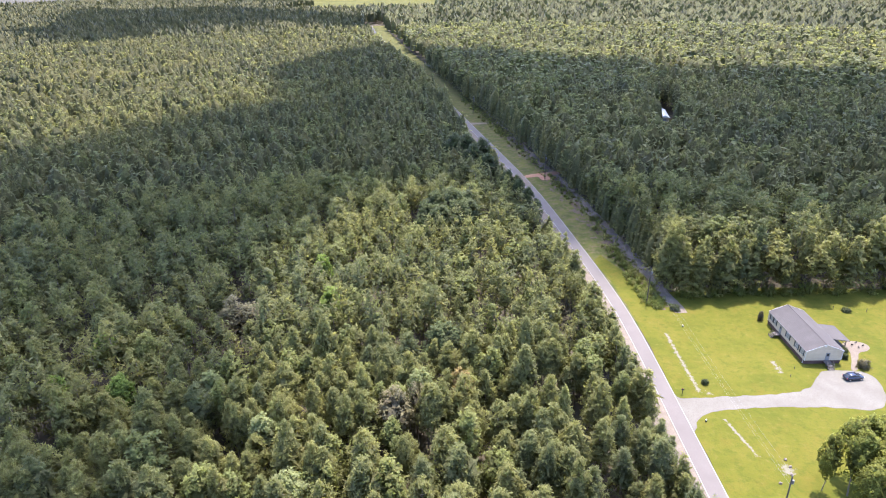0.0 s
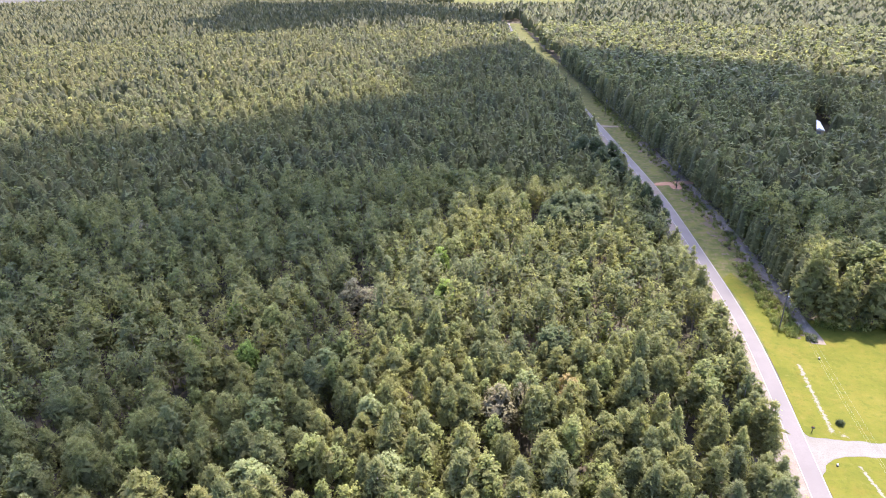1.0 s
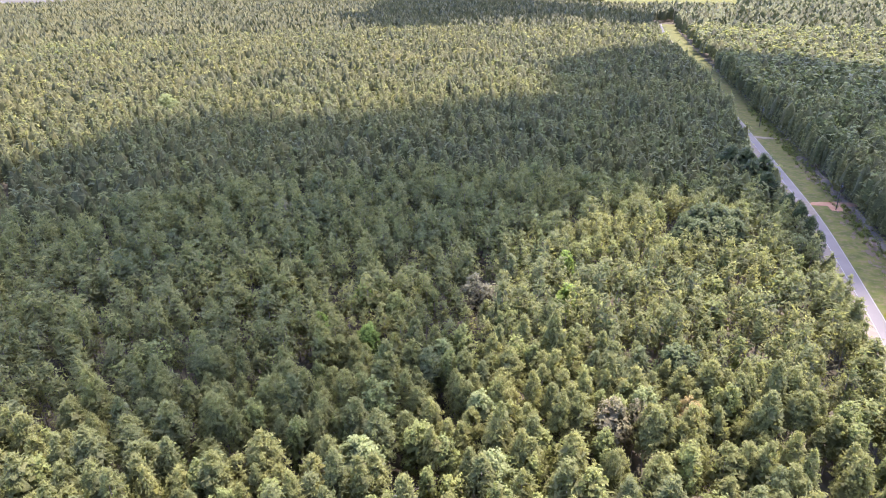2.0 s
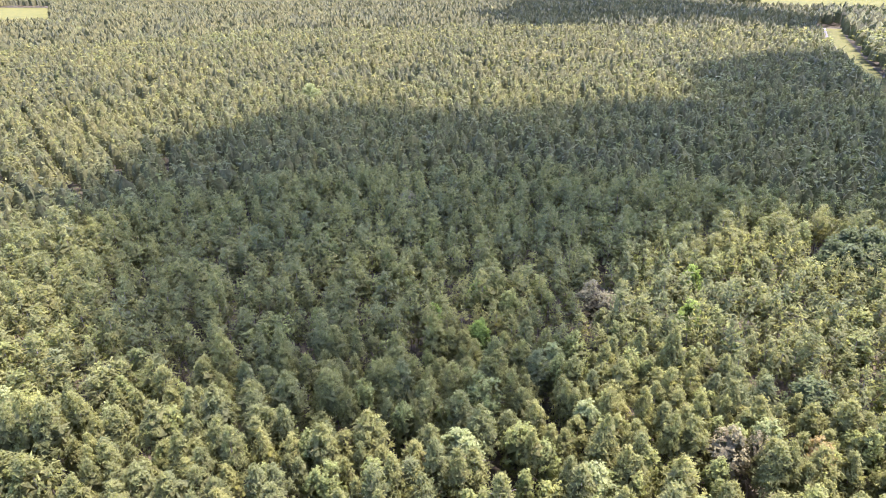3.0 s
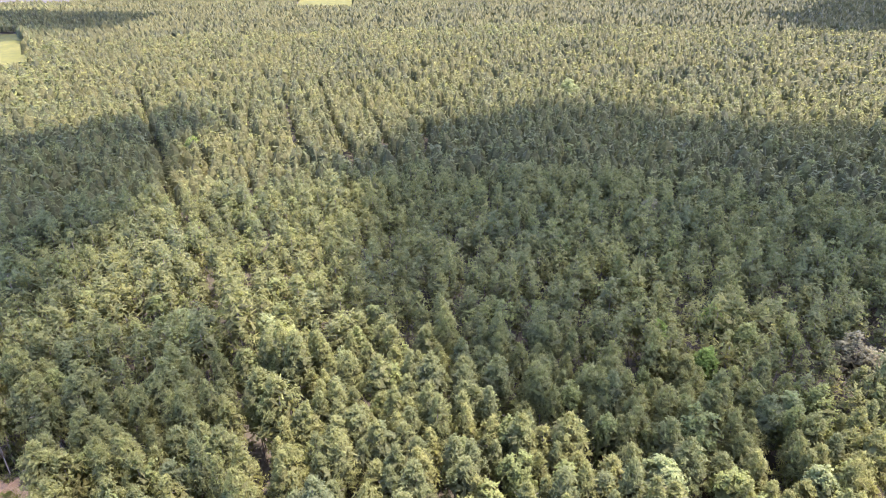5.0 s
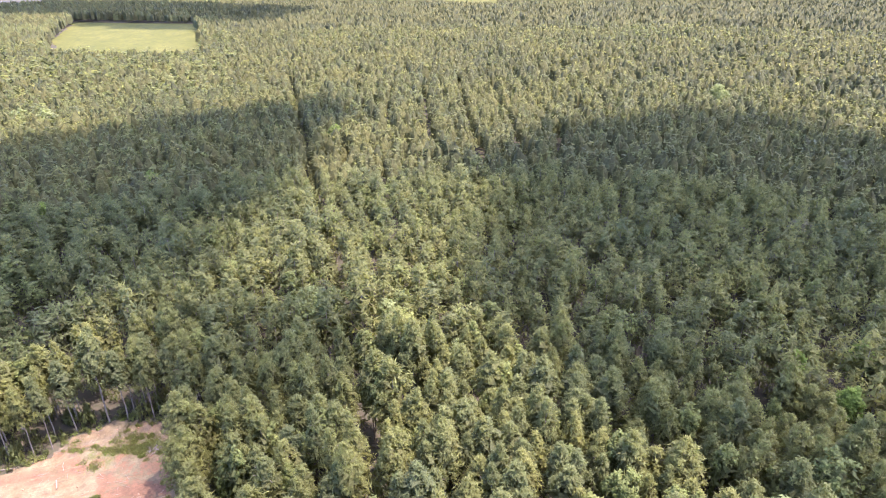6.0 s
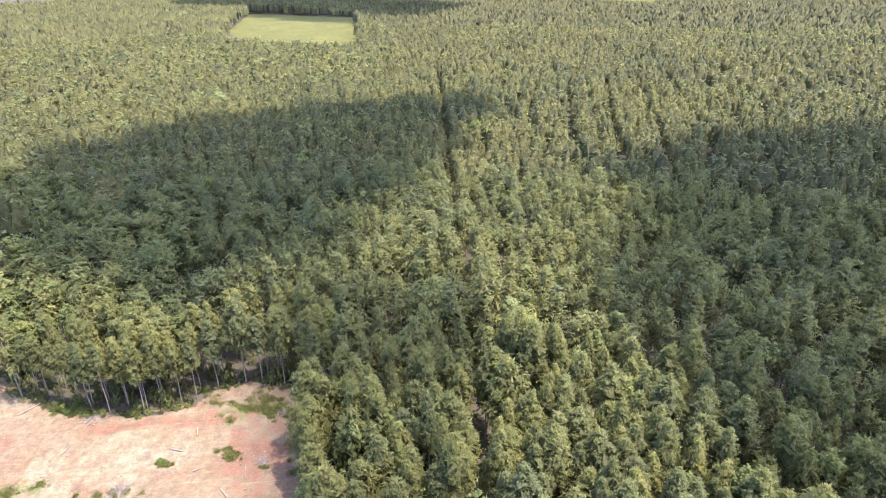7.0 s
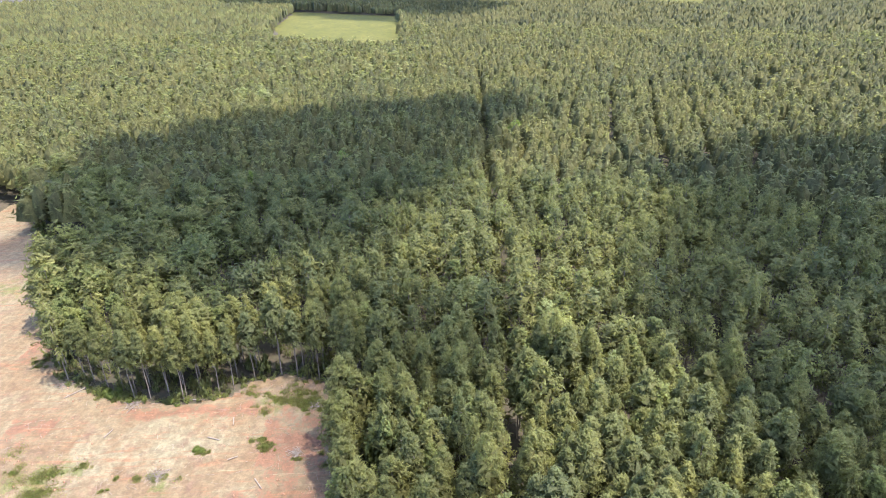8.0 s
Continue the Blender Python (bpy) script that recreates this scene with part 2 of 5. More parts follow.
def west_gap(y):
    """How far the western woods stay off the asphalt."""
    return np.interp(y, [0, 100, 130, 150, 185, 207, 250, 290, 340, 390, 640, 760], [7.4, 7.6, 8.6, 9.5, 10.2, 11.8, 12.8, 11.8, 9.0, 7.0, 6.6, 8.6])


def road_x(y):
    """East edge of the asphalt, smoothed."""
    return sum(np.interp(np.asarray(y, float) + d, ROAD_Y, ROAD_X) for d in (-16, -8, 0, 8, 16)) / 5


CLEARING = [(-55.3, -11.5), (-86.5, -14.8), (-98.6, -17.4), (-108.7, -18.3), (-118.8, -19.3), (-125.4, -31.7), (-122, -39.6), (-117.3, -43.4), (-115.3, -53.5), (-118.0, -68.6), (-124.0, -80.0),
            (-127.5, -84.5), (-138.5, -92.5), (-156.5, -103.0), (-177.5, -117.0), (-209.2, -132), (-225.4, -141), (-248.6, -155.5), (-256.2, -172.2), (-233.7, -162.8), (-202.3, -150),
            (-183, -143.9), (-156.9, -130.3), (-136.8, -123.2), (-114.4, -122.1), (-86.2, -116.6), (-51.4, -102.7)]
HAY = [(-681.7, -142.9), (-615.2, -33), (-605.5, -5.4), (-1030.3, -14.7), (-1154.1, -188.7), (-897.9, -175.2)]
FAR_FIELD = [(-261.3, 1092.6), (-132.2, 1061.3), (-2.7, 1037.4), (-5.1, 1422.2), (-103.7, 1471.2), (-295.5, 1439.9), (-229.5, 1234.1)]
FAR_PASTURE = [(-1081, 373.6), (-975.8, 436.5), (-1402.2, 633.8), (-1569.4, 573.9)]
LAWN_POLY = [(50.5, 20.6), (50.8, 152.1), (49.2, 167.5), (47.5, 180.8), (50.6, 184.9), (55.1, 171.6), (62.1, 159.3), (70.7, 160.3), (92.9, 161.2), (106, 160.7), (123.1, 159.1), (151.4, 158.1), (176.1, 121.4), (169.8, 20.6)]
LANE_A, LANE_B = (-61.4, 14.4), (-542.6, 56.7)
ROW_ANGLE = math.atan2(LANE_B[1] - LANE_A[1], LANE_B[0] - LANE_A[0])

# single trees that stand out of the near canopy: x, y, half width
STANDOUT = {
    "pale": [(-126.7, 29.5, 3.4), (-139.9, 13.1, 4.3), (-106.1, 39.3, 2.4), (-47.2, 69.6, 4.7), (-32.6, 89.5, 3.5), (-25.8, 77.0, 3.6), (-5.2, 102.2, 3.2), (-47.7, 103.3, 4.2),
             (-394, -102, 6.6), (-380, -86, 7.2), (-364, -66, 4.6), (-294, 272, 5.6), (-285, 267, 4.8), (-303, 278, 4.6), (146, 505, 4.8)],
    "leafy": [(-68.8, 55.4, 3.6), (-61.6, 51.1, 3.6), (-57.4, 86.6, 2.8), (-65.7, 117.5, 3.6), (-55.7, 57.1, 3.6), (-40.2, 77.7, 3.6), (-82.0, 1.8, 2.8), (-139.5, -87, 3.8), (-148.5, -92, 3.8), (-159, -99, 4.2), (-134, -82, 3.2)],
    "bright": [(-77.1, 102.4, 2.9), (-75.5, 119.0, 2.9), (-65.6, 103.9, 3.2), (-28.1, 135.7, 3.4), (-33.0, 154.6, 2.8), (-260, -29, 4.0), (-304, 51, 3.8), (-236, -62, 3.2)],
    "dark": [(-0.4, 119.2, 4.6), (-583, -209, 7.5), (-575, -199, 6.5)],
    "dry": [(-50.5, 132.9, 4.6), (-46.0, 129.5, 3.8), (-10.1, 96.1, 4.2), (-5.6, 99.0, 3.0), (-128.1, 156.9, 4.6)],
    "orange": [(2.9, 103.7, 2.8)],
}
GAPS = [(-30.4, 80.5, 3.4), (-108.0, 20.5, 5.2), (-47.2, 122.6, 3.0), (-8.7, 199.8, 5.0), (-18.0, 115.0, 3.2), (-33.5, 76.0, 2.2), (-7.5, 185.5, 4.2)]

# ---- ground: one sheet to the horizon ----
bm = bmesh.new()
bmesh.ops.create_grid(bm, x_segments=60, y_segments=60, size=6000)
ground = tagged(link_bm("ground", bm, LITTER), "dark pine-needle forest floor reaching to the horizon", "ground", kind="structure")


def strip(name, material, x_of, x2_of, y0, y1, z, step=6.0, rag=0.0, label="", category="road", kind="structure"):
    """A band along the road between two offsets from its east edge, with a soft, uneven border."""
    bm = bmesh.new()
    rows = []
    k = int((y1 - y0) / step)
    for i in range(k + 1):
        y = y0 + (y1 - y0) * i / k
        e = float(road_x(y))
        w = [noise.noise((y * 0.11, s, 3.0)) * rag for s in (0.0, 9.0)]
        rows.append([bm.verts.new((e + x_of(y) + w[0], y, z)), bm.verts.new((e + x2_of(y) + w[1], y, z))])
    for a, b in zip(rows, rows[1:]):
        bm.faces.new((a[0], a[1], b[1], b[0]))
    r = bmesh.ops.extrude_face_region(bm, geom=list(bm.faces))
    for v in r["geom"]:
        if isinstance(v, bmesh.types.BMVert):
            v.co.z = -0.05
    bmesh.ops.recalc_face_normals(bm, faces=bm.faces)
    return tagged(link_bm(name, bm, material), label, category, kind=kind)


strip("verge_west", SAND, lambda y: -ROAD_W - (3.4 if y < 330 else 2.4), lambda y: -ROAD_W + 0.4, -40, 900, 0.03, 3.0, 0.7, "sandy road shoulder beside the pines", "verge")
strip("verge_east", VERGE, lambda y: -0.4, lambda y: 16.0, 140, 900, 0.025, 4.0, 1.0, "mown grassy road verge with bare patches", "verge")
strip("bare_strip", SAND, lambda y: 11.6 + 0.6 * math.sin(0.13 * y), lambda y: 15.4, 148, 330, 0.045, 3.0, 1.2, "pale bare sandy strip at the wood's edge", "soil")
strip("road", ASPHALT, lambda y: -ROAD_W, lambda y: 0.0, -60, 905, 0.07, 3.0, 0.0, "narrow two-lane worn grey asphalt country road", "road")
strip("road_line_east", LINE, lambda y: -0.2, lambda y: -0.08, -60, 905, 0.076, 3.0, 0.02, "white painted edge line on asphalt", "road marking")
strip("road_line_west", LINE, lambda y: -ROAD_W + 0.08, lambda y: -ROAD_W + 0.2, -60, 905, 0.076, 3.0, 0.02, "white painted edge line on asphalt", "road marking")


def rounded_poly(poly, times=2):
    """Cut the corners of an outline."""
    for k in range(times):
        poly = [(p[0] * u + q[0] * (1 - u), p[1] * u + q[1] * (1 - u)) for p, q in zip(poly, poly[1:] + poly[:1]) for u in (0.75, 0.25)]
    return poly


def slab(name, poly, material, z, step, rag, label, category, seed=0.0):
    return tagged(link_bm(name, prism(wobble(poly, step, rag, seed), -0.05, z), material), label, category, kind="structure")


slab("lawn", LAWN_POLY, LAWN, 0.04, 3.0, 0.7, "bright sunlit mown lawn around the house", "lawn")
slab("field_hay", HAY, FIELD, 0.05, 14, 9, "pale yellow-green hay field among the woods", "field", 2)
slab("field_far", FAR_FIELD, FIELD, 0.05, 25, 8, "sunlit open pasture beyond the woods", "field", 3)
slab("field_pasture", FAR_PASTURE, FIELD, 0.05, 20, 6, "distant sunlit pasture", "field", 4)
DRIVE = [(50.2, 114.4), (51.5, 111.6), (54.6, 112), (63.4, 112.4), (76.5, 113), (82.5, 115.4), (85.6, 119.5), (88.6, 121.3), (93.6, 121.1), (98.2, 120.1), (97.6, 114), (94.5, 108.1),
         (90.5, 106.7), (85.8, 107.7), (80.2, 108.4), (66.9, 108.5), (58, 107.8), (54.3, 106.3), (52.3, 104.5), (51.3, 102.3), (50.1, 100.2)]
slab("driveway", rounded_poly(DRIVE), GRAVEL, 0.062, 0.7, 0.4, "pale gravel driveway widening into a parking area", "driveway", 5)
slab("garden_path", rounded_poly([(94.2, 120.9), (95.5, 123.1), (97.3, 126.1), (98.5, 128.6), (97.7, 131.3), (99.4, 132.9), (101.8, 133.3), (104.2, 132.1), (104.4, 130), (102.7, 128.6), (100.3, 128.2), (98.9, 126), (96.7, 122.7), (95.6, 120.8)]),
     SAND, 0.066, 1.0, 0.18, "pale sand path ending in a round patio", "path", 6)
slab("driveway_clay", [(34.1, 261.8), (36.6, 266.3), (43.7, 268.9), (51.9, 271.1), (54.9, 269.5), (50.9, 266.8), (46.8, 265.4), (46.3, 259.8), (42.7, 259.2), (41.7, 263.8), (36.6, 262.7)], CLAY, 0.05, 1.2, 0.35, "short red clay driveway leaving the road", "driveway", 7)
slab("road_grit", [(30.5, 254), (34.5, 250.9), (37.8, 251.4), (36.2, 261.3), (34.6, 267.5), (31, 267.5)], SAND, 0.074, 1.2, 0.7, "pinkish grit tracked onto the asphalt", "grit", 13)
slab("driveway_sand", [(14.9, 355.9), (16.4, 361.7), (24.6, 360.8), (33.8, 361.6), (33.8, 358), (24.6, 358.5)], SAND, 0.05, 1.2, 0.3, "short sandy driveway leaving the road", "driveway", 8)
slab("shed_yard", [(99, 308.9), (102.4, 352.9), (110.6, 363.4), (131.1, 365.4), (133, 346.5), (116.3, 304.7)], VERGE, 0.05, 2.0, 0.8, "small grassy yard around a shed", "yard", 9)
slab("bare_soil", [(-20.8, 127.7), (-17.7, 127.7), (-16.1, 131.8), (-17.7, 133.8), (-20.8, 130.8)], CLAY, 0.05, 1.5, 0.6, "bare red soil patch between pines", "soil", 10)


# ---- the bare clearing: lumpy red and pale soil ----
def clearing_material():
    m, n, l, b = nodes_of("graded_clay", 0.95)
    base = ramp(n, l, noise_at(n, l, 0.07, 5, 0.65), [(0.36, (0.118, 0.075, 0.040)), (0.5, (0.138, 0.098, 0.055)), (0.62, (0.148, 0.119, 0.071))])
    cream = worn_strip(n, l, -101, 0.0, -70.9, -40.7, 16.0, 0.13, 0.13)
    c = mix(n, l, cream, base, (0.165, 0.137, 0.083))
    streak = ramp(n, l, noise_at(n, l, 0.22, 8, 0.72), [(0.52, (0, 0, 0)), (0.64, (0.8, 0.8, 0.8))])
    c = mix(n, l, streak, c, (0.119, 0.073, 0.047))
    for x0, y0, y1, wide in ((-100.5, -33.0, -19.4, 18.0), (-112.5, -65.4, -29.1, 3.5), (-85.8, -42, -19.9, 4.0), (-140, -99.1, -91, 8.0), (-110, -87.5, -77.4, 6.0)):
        c = mix(n, l, worn_strip(n, l, x0, 0.0, y0, y1, wide, 0.3, 0.08), c, (0.136, 0.068, 0.040))
    for x0, y0, y1, wide in ((-94, -80.7, -70.6, 9.0), (-97.4, -70.8, -65.7, 4.0), (-114.1, -35.2, -23.1, 4.5), (-119.7, -71.8, -66.8, 2.5), (-173.6, -129.2, -117, 10.0), (-91.6, -51.3, -47.3, 3.0)):
        c = mix(n, l, worn_strip(n, l, x0, 0.0, y0, y1, wide, 0.4, 0.15), c, (0.085, 0.088, 0.026))
    c = mix(n, l, worn_strip(n, l, -119.0, 0.0, -46.0, -20.0, 6.0, 0.25, 0.2), c, (0.1, 0.074, 0.055))
    # blade scrapes and tracks run the length of the clearing
    co = n.new("ShaderNodeTexCoord")
    way = n.new("ShaderNodeMapping")
    way.inputs["Scale"].default_value = (1.5, 0.16, 1.0)
    way.inputs["Rotation"].default_value = (0, 0, 0.12)
    l.new(co.outputs["Object"], way.inputs["Vector"])
    for size, lo, colour, most in ((0.45, 0.54, (0.167, 0.082, 0.043), 0.75), (1.1, 0.57, (0.098, 0.062, 0.042), 0.7), (0.8, 0.58, (0.183, 0.155, 0.093), 0.6)):
        t = n.new("ShaderNodeTexNoise")
        t.inputs["Scale"].default_value, t.inputs["Detail"].default_value, t.inputs["Roughness"].default_value = size, 7.0, 0.7
        t.inputs["Distortion"].default_value = 0.8
        l.new(way.outputs[0], t.inputs["Vector"])
        c = mix(n, l, ramp(n, l, t.outputs["Fac"], [(lo, (0, 0, 0)), (lo + 0.1, (most,) * 3)]), c, colour)
    fine = ramp(n, l, noise_at(n, l, 0.6, 8, 0.8), [(0.42, (0.8,) * 3), (0.6, (1.22,) * 3)])
    c = mix(n, l, 1.0, c, fine, "MULTIPLY")
    g = noise_at(n, l, 1.3, 5, 0.7)
    c = mix(n, l, ramp(n, l, g, [(0.60, (0, 0, 0)), (0.72, (0.8, 0.8, 0.8))]), c, (0.095, 0.06, 0.042))
    l.new(c, b.inputs["Base Color"])
    bump(n, l, b, g, 0.9, 0.25)
    return m


def clearing_sheet():
    step = 0.9
    xs, ys = np.arange(-262, -53, step), np.arange(-162, -5, step)
    poly = wobble(CLEARING, 3.0, 1.2, 11)
    gx, gy = np.meshgrid(xs, ys, indexing="ij")
    keep = inside(poly, gx, gy)
    bm = bmesh.new()
    made = {}

    def vert(i, j):
        if (i, j) not in made:
            x, y = float(xs[i]), float(ys[j])
            h = 0.10 + 0.35 * max(0, noise.noise((x * 0.07, y * 0.07, 0))) + 0.12 * noise.noise((x * 0.35, y * 0.35, 4)) + 0.07 * noise.noise((x * 1.1, y * 1.1, 8))
            ring_d = math.hypot(x + 91.5, y + 40.2)
            h += 0.30 * math.exp(-((ring_d - 24 - 2 * noise.noise((x * 0.1, y * 0.1, 3))) / 1.3) ** 2) + 0.07 * math.sin(ring_d * 2.3) * max(0, noise.noise((x * 0.06, y * 0.06, 6)) + 0.2)
            made[i, j] = bm.verts.new((x + 0.4 * noise.noise((x, y, 1)), y + 0.4 * noise.noise((x, y, 2)), max(0.03, h)))
        return made[i, j]

    for i in range(len(xs) - 1):
        for j in range(len(ys) - 1):
            if keep[i, j]:
                bm.faces.new((vert(i, j), vert(i + 1, j), vert(i + 1, j + 1), vert(i, j + 1)))
    for f in bm.faces:
        f.smooth = True
    return tagged(link_bm("ground_clearing", bm, clearing_material()), "bare graded red clay and pale sand clearing", "soil", kind="structure")


clearing_sheet()


# ---- clouds: the cumulus whose shadows lie on the woods ----
def thin_cloud(name, lo, hi):
    """Thin cloud that lets part of the sun through, more in some places than in others."""
    m, n, l, b = nodes_of(name, 1.0)
    b.inputs["Base Color"].default_value = (0.9, 0.9, 0.9, 1)
    tr = n.new("ShaderNodeBsdfTransparent")
    ms = n.new("ShaderNodeMixShader")
    l.new(ramp(n, l, noise_at(n, l, 0.022, 3, 0.55), [(0.36, (lo,) * 3), (0.62, (hi,) * 3)]), ms.inputs[0])
    l.new(tr.outputs[0], ms.inputs[1])
    l.new(b.outputs[0], ms.inputs[2])
    l.new(ms.outputs[0], n["Material Output"].inputs["Surface"])
    return m


VEIL = thin_cloud("cloud_veil", 0.38, 0.62)
CLOUD = thin_cloud("cloud_puff", 0.6, 0.72)
FRINGE = thin_cloud("cloud_fringe", 0.04, 0.42)
CLOUD_BASE = 1500


def swollen(poly, by):
    """The outline poly, moved outward."""
    area = sum(p[0] * q[1] - q[0] * p[1] for p, q in zip(poly, poly[1:] + poly[:1]))
    out = []
    for p, q, r in zip(poly[-1:] + poly[:-1], poly, poly[1:] + poly[:1]):
        d = Vector((r[0] - p[0], r[1] - p[1])).normalized() * math.copysign(by, area)
        out.append((q[0] + d.y, q[1] - d.x))
    return out


def sheet(outline, z, seed):
    """A thin ragged layer of cloud at height z whose shadow has that outline on the treetops."""
    back = SUN_DIR * ((z - 14) / SUN_DIR.z)
    return prism([(x + back.x, y + back.y) for x, y in wobble(outline, 9.0, 11.0, seed)], z, z + 5)


def cumulus(outline, seed, step=22.0, fringe=(-5.0, 9.0)):
    """A cumulus above the woods, along the sun's rays from the shadow's outline: packed puffs, with thin fringes round them."""
    r = random.Random(seed)
    back = SUN_DIR * ((CLOUD_BASE - 14) / SUN_DIR.z)
    cloud = tagged(new("cumulus_cloud"), "white cumulus cloud drifting above the woods", "cloud", kind="structure")
    edge = swollen(outline, -10.0)
    xs, ys = [p[0] for p in edge], [p[1] for p in edge]
    gx, gy = np.meshgrid(np.arange(min(xs), max(xs), step), np.arange(min(ys), max(ys), step), indexing="ij")
    gx, gy = gx.ravel() + np.array([r.uniform(-0.35, 0.35) * step for k in gx.ravel()]), gy.ravel() + np.array([r.uniform(-0.35, 0.35) * step for k in gy.ravel()])
    ok = inside(edge, gx, gy)
    bm = bmesh.new()
    for x, y in zip(gx[ok], gy[ok]):
        pr = step * r.uniform(0.72, 1.0)
        m = Matrix.LocRotScale((x + back.x, y + back.y, CLOUD_BASE + r.uniform(0, 0.6) * step), Euler((0, 0, r.uniform(0, 6))), (pr, pr, pr * 0.6))
        for v in bmesh.ops.create_icosphere(bm, subdivisions=2, radius=1.0, matrix=m)["verts"]:
            v.co += 0.22 * pr * noise.noise_vector(v.co * (1.6 / pr))
    if bm.verts:
        part("puffs", bm, CLOUD, cloud)
    else:
        bm.free()
    for k, by in enumerate(fringe):
        part("fringe", sheet(swollen(outline, by), CLOUD_BASE - 40 - 25 * k, seed + k), FRINGE, cloud, "thin ragged cloud edge")
    return cloud


cumulus([(360, 385), (280, 406), (195, 429), (129, 466), (53, 515), (-46, 594), (-90, 559), (-111, 478), (-73, 361), (-155, 292), (-183, 258), (-242, 246), (-260, 213), (-254, 167), (-246, 125), (-222, 98), (-190, 92),
         (-140, 118), (-96, 156), (-70, 180), (-58, 186), (-46, 208), (-16, 233), (19, 230), (38, 210), (53, 207), (61, 196), (69, 187), (81, 183), (96, 182), (115, 183), (140, 186), (230, 192)], 1)
cumulus([(-215, -123), (-250, -127), (-282, -108), (-313, -97), (-323, -73), (-329, -35), (-354, 20), (-361, 56), (-329, 53), (-276, 31), (-230, 13), (-196, -10), (-168, -29), (-158, -45), (-155, -62), (-163, -82), (-179, -100), (-200, -116)], 2)
cumulus([(-450, 740), (-339, 666), (-318, 787), (-202, 862), (-83, 761), (-104, 890), (-337, 1069), (-563, 1074)], 3, 30.0)
cumulus([(-1225, -300), (-1079, -125), (-883, 58), (-1041, 163), (-1286, -55), (-1539, -372)], 4, 40.0)
# thin sheets of cloud between the cumulus
for seed, veil in ((20, [(-195, 96), (-146, 63), (-118, 58), (-90, 68), (-68, 72), (-56, 84), (-51, 98), (-53, 119), (-58, 148), (-68, 198), (-77, 212), (-155, 150)]),
                   (30, [(-117, -15), (-137, -14), (-152, -3), (-141, 13), (-111, 12), (-73, 3), (-73, -13), (-92, -16)])):
    thin = tagged(new("thin_cloud"), "thin white cloud sheet that softens the sun", "cloud", kind="structure")
    for k, by in enumerate((-8.0, 4.0)):
        part("veil", sheet(swollen(veil, by), CLOUD_BASE - 120 - 30 * k, seed + k), (VEIL, FRINGE)[k] if seed == 20 else FRINGE, thin)


# ---- trees ----
def unit(v):
    return v / np.maximum(np.linalg.norm(v, axis=-1, keepdims=True), 1e-6)


def tufts(rng, centres, outward, per, spread, length, width, up, rise=0.2):
    """Loose leaf tufts round each centre, spread like shingles that face outward and up."""
    k = len(centres) * per
    c = np.repeat(centres, per, 0) + rng.normal(0, 1, (k, 3)) * np.repeat(spread, per)[:, None]
    out = np.repeat(outward, per, 0)
    face = unit(out * 0.55 + np.array([0, 0, up]) + rng.normal(0, 0.42, (k, 3)))
    aim = out * (1 - rise) + np.array([0, 0, rise]) + rng.normal(0, 0.5, (k, 3))
    d = unit(np.cross(face, np.cross(aim, face)))
    s = np.cross(face, d)
    ln = (length * rng.uniform(0.6, 1.35, k))[:, None]
    w = (width * rng.uniform(0.6, 1.4, k))[:, None]
    return np.stack([c - s * w - d * ln * 0.4, c + s * w - d * ln * 0.4, c + d * ln * 0.6], 1)


def dome(rng, r, z0, z1, sides, levels):
    """The inside of a crown: an uneven dome of faces. levels: (height, width) from foot to shoulder."""
    a = np.arange(sides) * 2 * math.pi / sides + rng.uniform(0, 6)
    rows = []
    for z, f in levels:
        b = a + rng.uniform(-0.25, 0.25, sides)
        rr = r * f * rng.uniform(0.78, 1.22, sides)
        zz = z0 + (z1 - z0) * (z + rng.uniform(-0.05, 0.05, sides))
        rows.append(np.stack([rr * np.cos(b), rr * np.sin(b), zz], 1))
    out = []
    for lo, hi in zip(rows, rows[1:]):
        lo2, hi2 = np.roll(lo, -1, 0), np.roll(hi, -1, 0)
        out += [np.stack([lo, lo2, hi2], 1), np.stack([lo, hi2, hi], 1)]
    top = np.array([rng.normal(0, 0.12 * r), rng.normal(0, 0.12 * r), z1])
    out.append(np.stack([rows[-1], np.roll(rows[-1], -1, 0), np.broadcast_to(top, rows[-1].shape)], 1))
    return np.concatenate(out)


LOW_SPIRE, LOW_ROUND = ((0.1, 1.0), (0.7, 0.68)), ((0.1, 0.95), (0.7, 0.8))


def shell_of(p, r, cz, rz):
    """The way out of a crown at p."""
    return unit((p - np.array([0, 0, cz])) / np.array([r * r, r * r, rz * rz]))


def facing(rng, tris, clump, r, cz, rz, lump=0.45, up=0.15, rough=0.14):
    """The way each tuft faces: out of the crown and out of its own clump. The same for its three corners."""
    p = tris.mean(1)
    own = unit(p - clump + rng.normal(0, 0.02, p.shape))
    n = unit(shell_of(p, r, cz, rz) * 0.9 + own * lump + rng.normal(0, rough, p.shape) + np.array([0, 0, up]))
    return np.repeat(n[:, None], 3, 1)


def inner_boughs(rng, count, r, cz, rz):
    """The shaded inside of a near crown: long dim boughs every way."""
    d = unit(rng.normal(0, 1, (count, 3)))
    c = d * (rng.uniform(0.05, 0.62, count) ** 0.6)[:, None] * np.array([r, r, rz]) + np.array([0, 0, cz])
    return tufts(rng, c, d, 1, np.full(count, 0.1), 0.75 * r, 0.17 * r, 0.3, 0.5)


